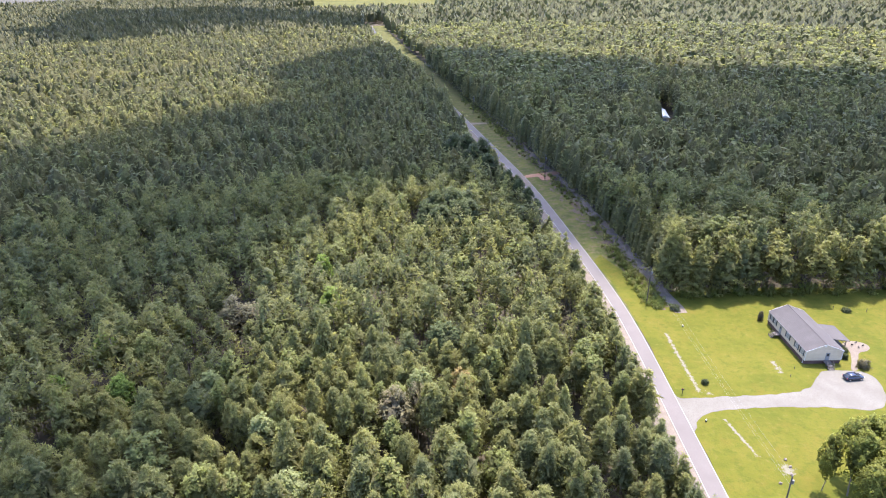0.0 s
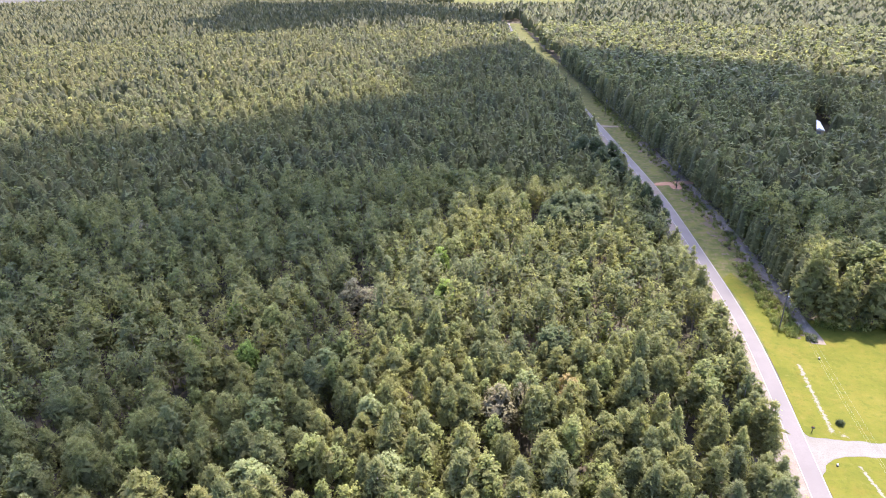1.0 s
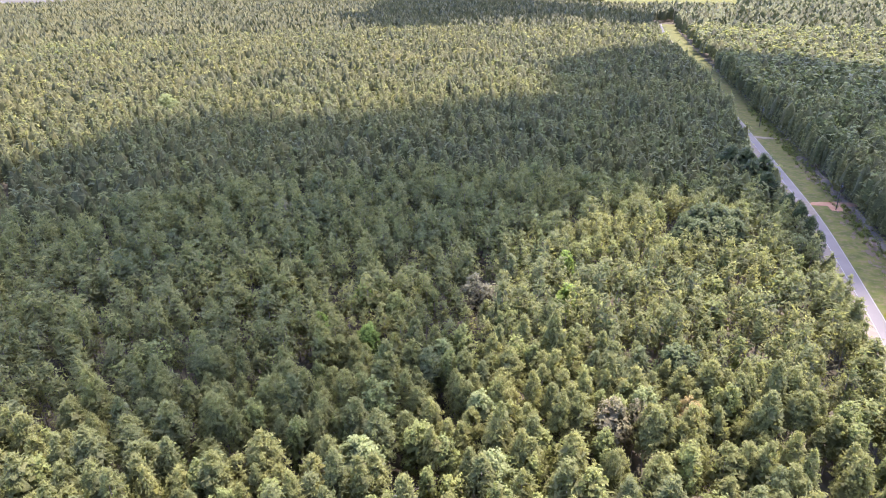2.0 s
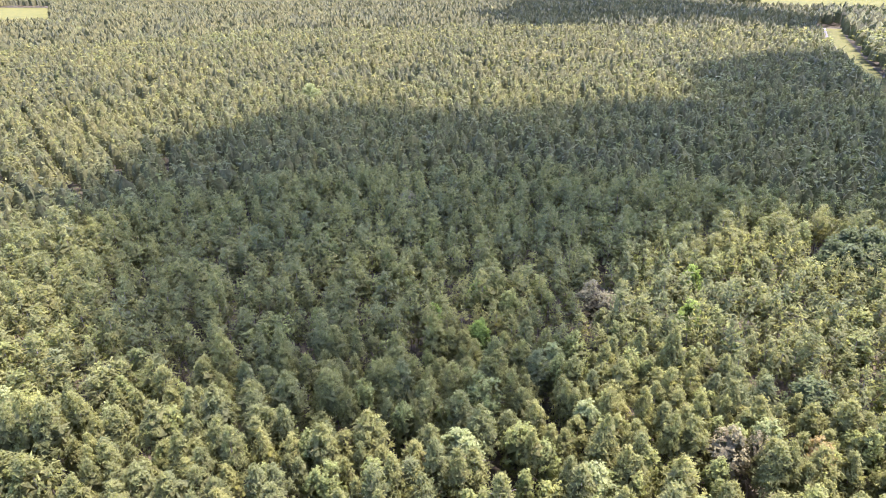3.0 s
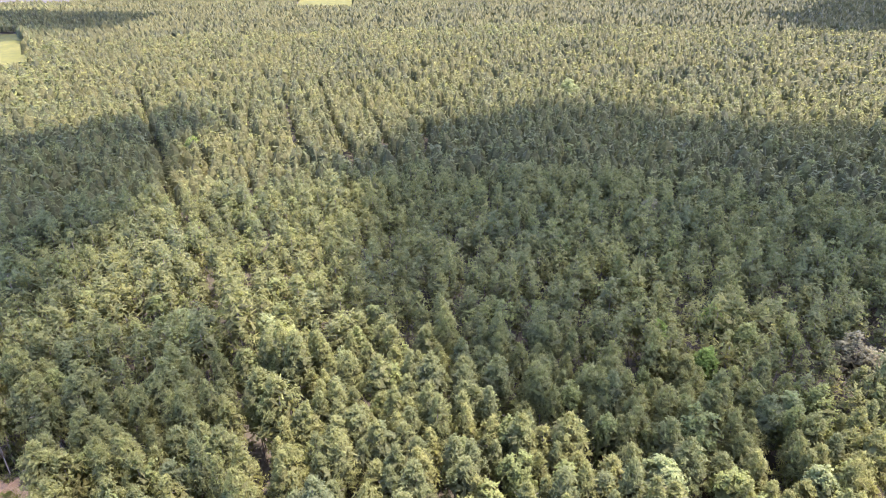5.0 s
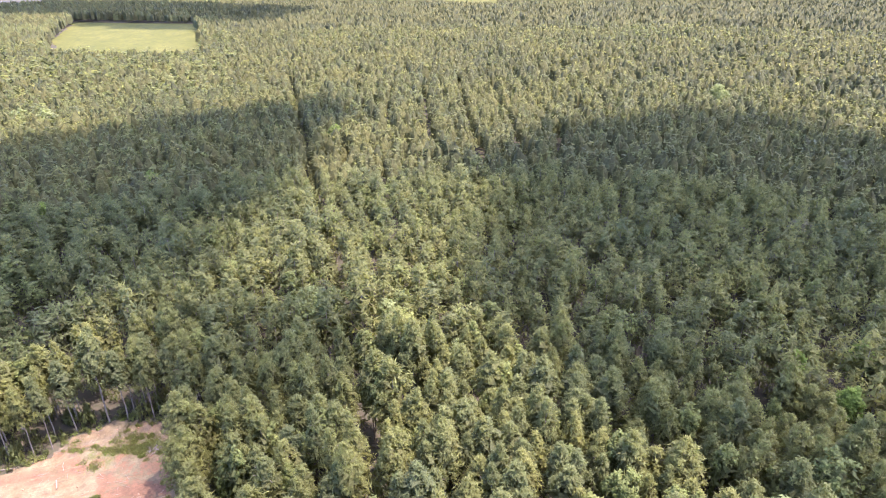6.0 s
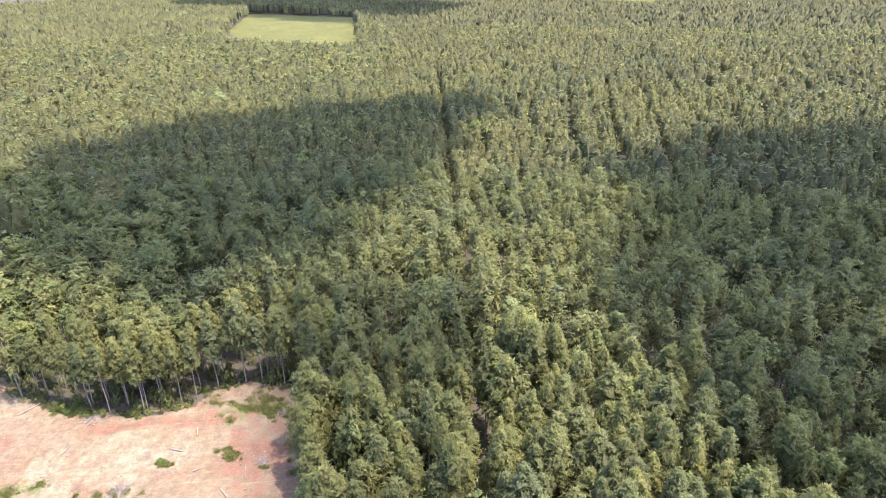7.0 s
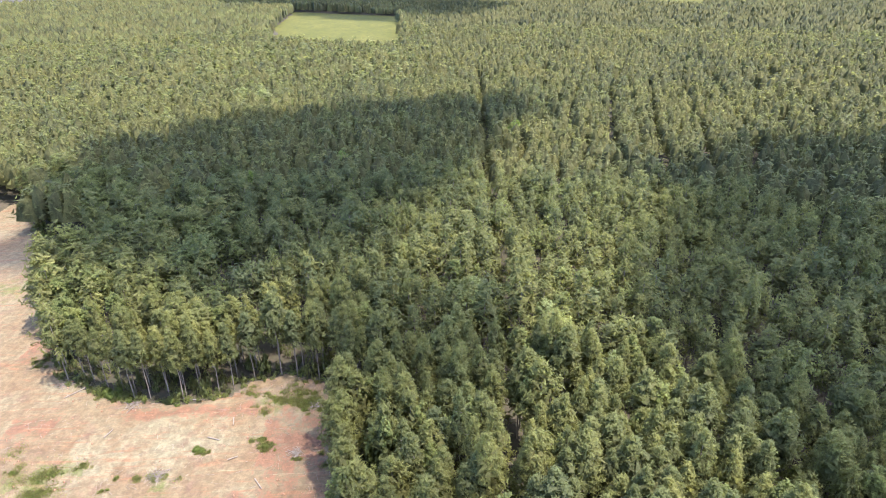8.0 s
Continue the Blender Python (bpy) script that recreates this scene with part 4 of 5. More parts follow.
def thicket(name, spots, material, label, category):
    """Many small shrubs as one stuff object; spots: x, y, half width, height."""
    tris, tones, norms = [], [], []
    for x, y, w, h in spots:
        t, f = SHRUBS[local.randrange(6)]
        a = local.uniform(0, 6.28)
        m = np.array([[math.cos(a), -math.sin(a), 0], [math.sin(a), math.cos(a), 0], [0, 0, 1]])
        tris.append((t @ m.T) * np.array([w, w, h]) + np.array([x, y, 0.0]))
        norms.append(f @ m.T)
        tones.append(np.full(len(t), local.random()))
    me = tri_mesh(name, np.concatenate(tris), np.concatenate(tones), material, np.concatenate(norms))
    return tagged(new(name, me), label, category, kind="stuff")


spots = []
for k in range(150):
    y = local.uniform(150, 420)
    o = local.uniform(5.0, 12.5) if y < 190 else local.uniform(8.0, 13.5)
    spots.append((float(road_x(y)) + o, y, local.uniform(0.5, 1.4), local.uniform(0.6, 1.8)))
for k in range(110):
    y = local.uniform(150, 190)
    spots.append((float(road_x(y)) + local.uniform(6.0, 10.5), y, local.uniform(0.7, 1.5), local.uniform(0.8, 2.2)))
for k in range(90):
    spots.append((local.uniform(64, 170), 156.0 + abs(local.gauss(0, 2.4)), local.uniform(0.8, 1.8), local.uniform(1.2, 3.6)))
for k in range(300):
    y = local.uniform(150, 440)
    f = 0.5 + 0.9 * noise.noise((y * 0.05, 3.0, 0.0))
    spots.append((float(road_x(y)) + 12.6 - abs(local.gauss(0, 2.6)) * f, y, local.uniform(0.3, 0.9), local.uniform(0.3, 1.0)))
thicket("verge_thicket", spots, WEED, "tangled green weeds and saplings along the wood's edge", "weeds")

spots, tuft_spots = [], []
rim = CLEARING[1:18]
for (x0, y0), (x1, y1) in zip(rim, rim[1:]):
    for k in range(int(math.hypot(x1 - x0, y1 - y0) * 0.9)):
        f = local.random()
        nx, ny = (y1 - y0), -(x1 - x0)
        s = local.uniform(-2.8, 1.2) / math.hypot(nx, ny)
        spots.append((x0 + (x1 - x0) * f - nx * s, y0 + (y1 - y0) * f - ny * s, local.uniform(0.4, 1.1), local.uniform(0.4, 1.9)))
for cx, cy, k, s in ((-115.4, -35.4, 50, 3), (-116.7, -29.4, 50, 3), (-111.1, -22.6, 60, 3), (-105.3, -18.5, 40, 2.4), (-113.9, -30.2, 50, 3), (-114.2, -24.8, 50, 3), (-100.9, -31.5, 22, 1.3), (-102.7, -33.5, 22, 1.2), (-96.7, -25.3, 10, 0.8), (-99.6, -44.5, 22, 1.1), (-95.6, -18.1, 30, 2), (-114.2, -28.2, 46, 3.4), (-119.8, -67.8, 26, 2.6), (-113.1, -22.6, 20, 1.8), (-100.5, -44.7, 9, 0.9), (-99.6, -31.5, 12, 1.3), (-94.2, -52.2, 22, 1.8), (-93.9, -58.5, 6, 0.6),
                     (-97.5, -66.4, 14, 2.0), (-90.6, -59.9, 7, 0.8), (-96.1, -74.7, 80, 4.5), (-90.1, -73.4, 70, 4.0), (-117.1, -36.4, 40, 2.6), (-120.4, -29.5, 30, 2.6), (-117.6, -25.3, 24, 2.0), (-113.5, -26.1, 40, 2.4), (-114.2, -32.2, 30, 2.2), (-119, -69.5, 30, 1.6), (-135, -92.8, 20, 2.0), (-100.9, -31.9, 14, 1.2), (-93, -49.5, 16, 1.6), (-132.1, -90.6, 18, 2.2), (-101.8, -84.1, 16, 3.5)):
    knots = [(local.gauss(cx, 0.35 * s), local.gauss(cy, 0.75 * s), s * local.uniform(0.12, 0.42)) for j in range(6)]
    for j in range(k // 2):
        kx, ky, ks = knots[j % 6]
        if j % 2 == 0:
            spots.append((local.gauss(kx, ks), local.gauss(ky, ks), local.uniform(0.25, 0.65), local.uniform(0.25, 0.8)))
        tuft_spots.append((kx, ky, ks))
brush = {"leafy": [], "dry": []}
for (x0, y0), (x1, y1) in zip(rim, rim[1:]):
    ln = math.hypot(x1 - x0, y1 - y0)
    for k in range(int(ln * 2.6)):
        f, out = local.random(), local.uniform(-1.8, 8.0)
        x, y = x0 + (x1 - x0) * f - (y1 - y0) / ln * out, y0 + (y1 - y0) * f + (x1 - x0) / ln * out
        if inside(CLEARING, np.array(x), np.array(y)) and out > 0.3:
            x, y = x + 2 * (y1 - y0) / ln * out, y - 2 * (x1 - x0) / ln * out
        tall = local.uniform(0.5, 1.2 if out < 0.4 else 2.4) + max(0.0, local.gauss(0.3, 1.1)) * min(1.0, out / 4)
        brush["dry" if local.random() < 0.22 else "leafy"].append((x, y, local.uniform(0.5, 1.3), tall))
thicket("edge_brush", brush["leafy"], BROAD, "leafy saplings and brush at the foot of edge trees", "brush")
thicket("edge_brush", brush["dry"], DRY, "dry brown brush at the foot of edge trees", "brush")
thicket("clearing_weeds", spots, WEED, "low green weeds and saplings in the clearing", "weeds")


def grass_tufts(name, spots, per, label):
    """Short blades round each spot (x, y, spread)."""
    r = np.random.default_rng(12)
    c = np.repeat(np.array(spots), per, 0)
    p = np.stack([c[:, 0] + r.normal(0, 1, len(c)) * c[:, 2] * 0.75, c[:, 1] + r.normal(0, 1, len(c)) * c[:, 2] * 0.75, np.full(len(c), 0.12)], 1)
    d = unit(r.normal(0, 0.7, p.shape) + np.array([0, 0, 0.7]))
    s = unit(np.cross(d, r.normal(0, 1, p.shape)))
    ln, w = r.uniform(0.2, 0.55, (len(p), 1)), r.uniform(0.04, 0.10, (len(p), 1))
    tris = np.stack([p - s * w, p + s * w, p + d * ln], 1)
    nrm = np.repeat(unit(r.normal(0, 0.3, p.shape) + np.array([0, 0, 1.0]))[:, None], 3, 1)
    return tagged(new(name, tri_mesh(name, tris, r.random(len(p)), GRASS, nrm)), label, "grass", kind="stuff")


GRASS = foliage("rough_grass", [(0.0, (0.13, 0.15, 0.03)), (0.5, (0.165, 0.17, 0.042)), (1.0, (0.19, 0.172, 0.06))], 0.45)
grass_tufts("clearing_grass", tuft_spots, 95, "rough yellow-green grass tufts on bare soil")

for x, y, w, h in ((-120.6, -71.2, 1.3, 1.3), (-119.6, -69.6, 1.5, 1.2), (-121.0, -68.6, 1.1, 1.5), (-119.0, -67.6, 0.9, 0.9), (-100.7, -45.4, 0.9, 0.8), (-100.1, -44.2, 0.7, 0.6)):
    shrub(x, y, w, h, "bright green leafy shrub on bare soil", WEED, "shrub", "clearing shrubs")

# saplings and brush in the shade between the trunks
inner = []
for x, y, h, b in near:
    r = math.hypot(x, y)
    if r > 66 and -42 < math.degrees(math.atan2(-x, y)) < 126:
        inner.append((x + local.uniform(1.5, 3.2), y + local.uniform(1.5, 3.2), local.uniform(1.2, 2.2), local.uniform(3.0, 6.5)))
inner = [s for s in inner if not inside(CLEARING, np.array(s[0]), np.array(s[1])) and s[0] < road_x(s[1]) - 12]
thicket("undergrowth", inner[:220], BROAD, "dim green saplings and brush beneath the pines", "undergrowth")

# ---- single trees that stand out ----
stand_rng = np.random.default_rng(17)
stand_crowns = [broad_crown(stand_rng, 230, 9, 0.72, 9, 0.6, 3.2) for k in range(6)]
dark_oak = tri_mesh("crown", stand_crowns[2][0], None, OAK, stand_crowns[2][1])
for x, y, h, w in ((-5.5, 190.0, 17, 1.9), (-0.5, 187.0, 18, 2.0), (4.5, 189.5, 18.5, 2.0), (9.0, 193.0, 17.5, 1.8), (3.0, 195.5, 20, 2.1), (-3.0, 197.0, 19, 1.9), (8.0, 200.0, 18, 1.8), (2.0, 202.5, 18.5, 1.8),
                   (17.2, 257.2, 20, 2.0), (11.1, 263.4, 20, 2.0), (18.8, 244.7, 17, 1.7), (5, 267.6, 19.5, 2.0), (13.2, 251, 19, 2.0), (29.9, 211.7, 14.5, 1.2), (27.9, 217.9, 15.5, 1.3), (31.9, 204.5, 12.5, 1.0), (24.3, 226.1, 16.5, 1.4), (26.8, 222, 15.5, 1.2)):
    tree(x, y, h, True, 1, "large dark round-crowned oak above the pines", dark_oak, 0.76 * w)
PALE = foliage("pale_leaves", [(0.0, (0.19, 0.205, 0.085)), (1.0, (0.225, 0.235, 0.105))], 0.5)
BRIGHT = foliage("bright_leaves", [(0.0, (0.165, 0.215, 0.05)), (1.0, (0.2, 0.245, 0.06))], 0.55)
RUSTY = foliage("rusty_leaves", [(0.0, (0.23, 0.165, 0.07)), (1.0, (0.25, 0.18, 0.075))], 0.4)
stand_meshes = {}
for kind, leaf, label in (("pale", PALE, "pale grey-green broadleaf tree with lumpy crown"), ("leafy", BROAD, "full green broadleaf tree among the pines"), ("bright", BRIGHT, "bright fresh-green broadleaf tree among the pines"),
                          ("dark", OAK, "dark blue-green dense broadleaf tree among pines"), ("dry", DRY, "browning thin-leaved tree among green pines"), ("orange", RUSTY, "rusty orange-leaved small tree among pines")):
    for k, (x, y, half) in enumerate(STANDOUT[kind]):
        pick = (k + len(kind)) % 6
        if (kind, pick) not in stand_meshes:
            step = 2 if kind == "dry" else 1
            stand_meshes[kind, pick] = tri_mesh("crown", stand_crowns[pick][0][::step], None, leaf, stand_crowns[pick][1][::step])
        tree(x, y, local.uniform(15.0, 16.8) + max(0.0, half - 4.0), True, k, label, stand_meshes[kind, pick], half / 3.2)
for x, y, h, w in ((-120.9, 32, 17.0, 1.2), (-111.5, 27.0, 14, 1.0)):
    tree(x, y, h, True, local.randrange(9), "big leafy broadleaf tree standing above the pines", None, 1.35 * w)
open_rng = np.random.default_rng(31)
open_crowns = [tri_mesh("crown", c, None, OPEN_PINE, f) for c, f in (broad_crown(open_rng, 300, 9, 0.74, 8, 0.5, 3.3) for k in range(4))]
for k, (x, y, h, w) in enumerate(((67.9, 85.4, 13.5, 0.62), (71.8, 84, 15.0, 0.9), (74.8, 88.1, 15.0, 1.0), (78.3, 85, 16.0, 1.05), (81.9, 89.6, 15.0, 1.0), (73.3, 80, 14.0, 0.9), (79.3, 79.5, 15.5, 1.05), (84.8, 84, 16, 1.05), (87.4, 90.1, 15, 1.0),
                                  (75.8, 83.5, 13, 0.95), (89.9, 85, 15, 1.0), (83.3, 79.4, 14.5, 1.0), (70.8, 77.9, 13.5, 0.85))):
    tree(x, y, h, True, k, "tall open-crowned pine at the edge of the mown lawn", open_crowns[k % 4], w)
for x, y, h in ((-118.7, -45.5, 16.5), (-119.1, -49.6, 17.5), (-117.9, -52.6, 16), (-118.7, -56.6, 17), (-118.1, -60.6, 18), (-119.6, -64.2, 16.5), (-121.4, -67.8, 17.5), (-123.0, -71.9, 16), (-125.5, -76, 17), (-124.4, -42.8, 17),
                (-127.2, -37.8, 17.5), (-127.9, -33.3, 16.5), (-126.1, -27.7, 17), (-122.7, -23.5, 16)):
    pick = local.randrange(8)
    tree(x, y, h, False, pick, "slender bare-stemmed pine at the clearing's edge", bare_meshes[pick], 1.0)

# ---- house ----
SIDING = plain("pale_grey_siding", (0.52, 0.42, 0.3), 0.6, 0, 0.06, 0.8)
TRIM = plain("white_trim", (0.6, 0.57, 0.53), 0.55, 0, 0.04, 3)
SKIRT = two_scale("brown_brick_skirting", (0.085, 0.05, 0.042), (0.11, 0.065, 0.055), (0.065, 0.04, 0.034), 0.8, 7.0, 0.9, 0.5, 0.02)
ROOFING = two_scale("grey_shingles", (0.068, 0.060, 0.057), (0.082, 0.074, 0.070), (0.060, 0.053, 0.050), 0.3, 5.0, 0.9, 0.5, 0.02)
GUTTER = plain("grey_gutter", (0.10, 0.094, 0.09), 0.5, 0, 0.05, 3)
SHUTTER = plain("black_shutter", (0.03, 0.032, 0.04), 0.5, 0, 0.1, 4)
WOOD = two_scale("weathered_wood", (0.085, 0.075, 0.066), (0.115, 0.10, 0.09), (0.065, 0.055, 0.05), 1.0, 9.0, 0.9, 0.4, 0.01)
GLASS = plain("window_glass", (0.03, 0.035, 0.04), 0.06, 0, 0.1, 1)
GLASS.node_tree.nodes["Principled BSDF"].inputs["Specular IOR Level"].default_value = 0.6
PALE_PANE = plain("pale_glass", (0.3, 0.29, 0.27), 0.12, 0, 0.1, 2)
DOOR = plain("pale_door", (0.22, 0.22, 0.22), 0.5, 0, 0.05, 3)


def stairs(parent, x0, x1, y, out, top, count, axis):
    """A flight of open wooden steps with posts and rails; axis 'x' or 'y' is the way it runs."""
    tread = out / count
    for k in range(count):
        z = top * (count - k) / (count + 0)
        lo, hi = y - tread * (k + 1), y - tread * k
        b = box(x0, x1, lo, hi, z - 0.16, z - 0.03, 0.01) if axis == "y" else box(lo, hi, x0, x1, z - 0.16, z - 0.03, 0.01)
        part("step", b, WOOD, parent)
    for s in (x0 + 0.04, x1 - 0.04):
        for f in (0.02, 0.5, 0.98):
            d = y - out * f
            z = top * (1 - f)
            b = rod((s, d, 0), (s, d, z + 0.95), 0.045) if axis == "y" else rod((d, s, 0), (d, s, z + 0.95), 0.045)
            part("post", b, WOOD, parent)
        a, c = (s, y, top + 0.92), (s, y - out, 0.92)
        if axis == "x":
            a, c = (y, s, top + 0.92), (y - out, s, 0.92)
        part("handrail", rod(a, c, 0.04), WOOD, parent)
        part("handrail", rod((a[0], a[1], a[2] - 0.45), (c[0], c[1], c[2] - 0.45), 0.03), WOOD, parent)


def house():
    L, W, S, E, R = 18.2, 8.6, 1.0, 3.7, 5.45
    h = thing("house", "single-storey grey-sided house with shingled gable roof", "house", "", pose(84.6, 123.9, 0.0))
    part("skirting", box(0.05, W - 0.05, 0.05, L - 0.05, -0.3, S), SKIRT, h, "dark brick skirting")
    # siding boards round the four walls
    part("wall", box(0.02, W - 0.02, 0.02, L - 0.02, S - 0.02, E), SIDING, h)
    for k in range(14):
        z0, z1 = S + (E - S) * k / 14, S + (E - S) * (k + 1) / 14 - 0.012
        part("siding_board", box(-0.012 * (k % 2), W + 0.012 * (k % 2), -0.012 * (k % 2), L + 0.012 * (k % 2), z0, z1), SIDING, h)
    for y in (0.02, L - 0.10):
        g = bmesh.new()
        a = [g.verts.new(p) for p in ((0, y, E), (W, y, E), (W / 2, y, R - 0.04))]
        g.faces.new(a)
        ex = bmesh.ops.extrude_face_region(g, geom=list(g.faces))
        bmesh.ops.translate(g, verts=[v for v in ex["geom"] if isinstance(v, bmesh.types.BMVert)], vec=(0, 0.08, 0))
        bmesh.ops.recalc_face_normals(g, faces=g.faces)
        part("gable", g, SIDING, h)
    part("gable_vent", box(W / 2 - 0.25, W / 2 + 0.25, -0.03, 0.02, R - 0.75, R - 0.35, 0.01), TRIM, h, "white gable vent")
    o = 0.18
    for s in (0, 1):
        x0, x1 = (-o, W / 2) if s == 0 else (W + o, W / 2)
        zl = E - o * (R - E) / (W / 2)
        rows = 12
        for k in range(rows):
            f0, f1 = k / rows, (k + 1) / rows
            pts = []
            for f in (f0, f1):
                pts.append((x0 + (x1 - x0) * f, zl + (R - zl) * f))
            (xa, za), (xb, zb) = pts
            slope = bmesh.new()
            v = [slope.verts.new(p) for p in ((xa, -o, za + 0.036), (xa, L + o, za + 0.036), (xb, L + o, zb + 0.026), (xb, -o, zb + 0.026),
                                              (xa, -o, za - 0.06), (xa, L + o, za - 0.06), (xb, L + o, zb - 0.06), (xb, -o, zb - 0.06))]
            for q in ((0, 1, 2, 3), (7, 6, 5, 4), (0, 4, 5, 1), (1, 5, 6, 2), (2, 6, 7, 3), (3, 7, 4, 0)):
                slope.faces.new([v[i] for i in q])
            bmesh.ops.recalc_face_normals(slope, faces=slope.faces)
            part("shingle_course", slope, ROOFING, h, "grey roof shingles")
        part("gutter", box(min(x0, x0 + (0.1 if s else -0.1)), max(x0, x0 + (0.1 if s else -0.1)), -o, L + o, zl - 0.1, zl + 0.03, 0.01), GUTTER, h, "grey eaves gutter")
        for y in (-o - 0.03, L + o - 0.01):
            b = bmesh.new()
            v = [b.verts.new(p) for p in ((x0, y, zl - 0.12), (x1, y, R - 0.12), (x1, y, R + 0.035), (x0, y, zl + 0.055))]
            b.faces.new(v)
            ex = bmesh.ops.extrude_face_region(b, geom=list(b.faces))
            bmesh.ops.translate(b, verts=[q for q in ex["geom"] if isinstance(q, bmesh.types.BMVert)], vec=(0, 0.04, 0))
            bmesh.ops.recalc_face_normals(b, faces=b.faces)
            part("bargeboard", b, TRIM, h, "white bargeboard")
    part("ridge_cap", rod((W / 2, -o, R + 0.02), (W / 2, L + o, R + 0.02), 0.09), ROOFING, h)
    for x, y in ((-0.03, -0.03), (-0.03, L + 0.03), (W + 0.03, -0.03), (W + 0.03, L + 0.03)):
        part("corner_board", box(x - 0.06, x + 0.06, y - 0.06, y + 0.06, S, E, 0.01), TRIM, h, "white corner board")
    part("downpipe", rod((-0.16, 0.3, 0.1), (-0.16, 0.3, E - 0.1), 0.045), TRIM, h, "white downpipe")
    # front windows with shutters
    for y, w in ((1.6, 1.1), (4.1, 1.1), (8.3, 1.3), (14.8, 0.9), (16.6, 0.9)):
        win = part("window", box(-0.06, 0.03, y - w / 2 - 0.06, y + w / 2 + 0.06, 1.8, 3.2, 0.01), TRIM, h, "white-framed sash window")
        part("pane", box(-0.075, -0.05, y - w / 2, y + w / 2, 1.87, 2.49), PALE_PANE, win, "pale window pane")
        part("pane", box(-0.075, -0.05, y - w / 2, y + w / 2, 2.54, 3.13), PALE_PANE, win, "pale window pane")
        for q in (y - w / 2 - 0.3, y + w / 2 + 0.3):
            part("shutter", box(-0.07, 0.02, q - 0.22, q + 0.22, 1.77, 3.23, 0.01), SHUTTER, h, "black louvred shutter")
    d = part("door", box(-0.07, 0.03, 11.4, 12.4, S, 3.1, 0.015), DOOR, h, "pale front door")
    part("pane", box(-0.085, -0.06, 11.6, 12.2, 2.35, 2.85), GLASS, d)
    part("knob", rod((-0.12, 12.28, 1.85), (-0.06, 12.28, 1.85), 0.04), TRIM, d)
    d = part("door", box(4.75, 5.7, -0.07, 0.03, S, 3.1, 0.015), DOOR, h, "pale side door")
    part("pane", box(4.95, 5.5, -0.085, -0.06, 2.15, 2.9), GLASS, d)
    part("landing", box(-1.4, -0.06, 11.1, 12.7, S - 0.18, S - 0.06, 0.01), WOOD, h, "small wooden landing")
    stairs(h, 11.2, 12.6, -1.4, 1.0, S - 0.06, 4, "x")
    part("landing", box(4.4, 6.0, -1.2, -0.06, S - 0.18, S - 0.06, 0.01), WOOD, h, "small wooden landing")
    stairs(h, 4.5, 5.9, -1.2, 1.5, S - 0.06, 5, "y")
    # back porch
    part("porch_floor", box(W + 0.02, W + 4.4, 5.6, 11.8, 0.55, 0.7, 0.02), WOOD, h, "wooden porch deck")
    pr = bmesh.new()
    v = [pr.verts.new(p) for p in ((W - 0.3, 5.2, 3.55), (W - 0.3, 12.2, 3.55), (W + 4.9, 12.2, 2.75), (W + 4.9, 5.2, 2.75))]
    pr.faces.new(v)
    ex = bmesh.ops.extrude_face_region(pr, geom=list(pr.faces))
    bmesh.ops.translate(pr, verts=[q for q in ex["geom"] if isinstance(q, bmesh.types.BMVert)], vec=(0, 0, -0.14))
    bmesh.ops.recalc_face_normals(pr, faces=pr.faces)
    part("porch_roof", pr, ROOFING, h, "low grey porch roof")
    for y in (5.7, 8.7, 11.7):
        part("porch_post", box(W + 4.2, W + 4.36, y - 0.08, y + 0.08, 0, 2.72, 0.01), WOOD, h)
        part("porch_post", box(W + 4.2, W + 4.3, y - 0.04, y + 0.04, 0.0, 0.6), WOOD, h)
    part("porch_rail", box(W + 4.22, W + 4.32, 5.7, 11.7, 1.5, 1.6, 0.01), WOOD, h)
    # dark sheet in shutter black, painted shade for the porch's inside
    part("porch_shade_panel", box(W + 0.1, W + 0.14, 6, 11.4, 0.75, 2.7), SHUTTER, h, "black panel standing in for porch shade")
    return h


house()

# ---- car ----
PAINT = plain("dark_blue_paint", (0.02, 0.025, 0.05), 0.18, 0.3, 0.05, 1)
PAINT.node_tree.nodes["Principled BSDF"].inputs["Coat Weight"].default_value = 0.8
RUBBER = plain("tyre_rubber", (0.02, 0.02, 0.02), 0.9)
CHROME = plain("alloy", (0.5, 0.5, 0.52), 0.3, 0.9)
LAMP_RED = plain("red_lens", (0.35, 0.02, 0.02), 0.2)
LAMP_CLEAR = plain("clear_lens", (0.6, 0.6, 0.6), 0.1)


def loft(sections, bm=None):
    """A body through rounded cross-sections along x: (x, half width, z low, z high)."""
    bm = bm or bmesh.new()
    rings = []
    for x, w, lo, hi in sections:
        m = (lo + hi) / 2
        pts = ((-w * 0.9, lo), (-w, lo + 0.08), (-w, m), (-w * 0.97, hi - 0.06), (-w * 0.86, hi), (0, hi + 0.02), (w * 0.86, hi), (w * 0.97, hi - 0.06), (w, m), (w, lo + 0.08), (w * 0.9, lo))
        rings.append([bm.verts.new((x, y, z)) for y, z in pts])
    for a, b in zip(rings, rings[1:]):
        for i in range(len(a)):
            j = (i + 1) % len(a)
            bm.faces.new((a[i], a[j], b[j], b[i]))
    bm.faces.new(rings[0])
    bm.faces.new(rings[-1][::-1])
    bmesh.ops.recalc_face_normals(bm, faces=bm.faces)
    for f in bm.faces:
        f.smooth = len(f.verts) == 4
    return bm


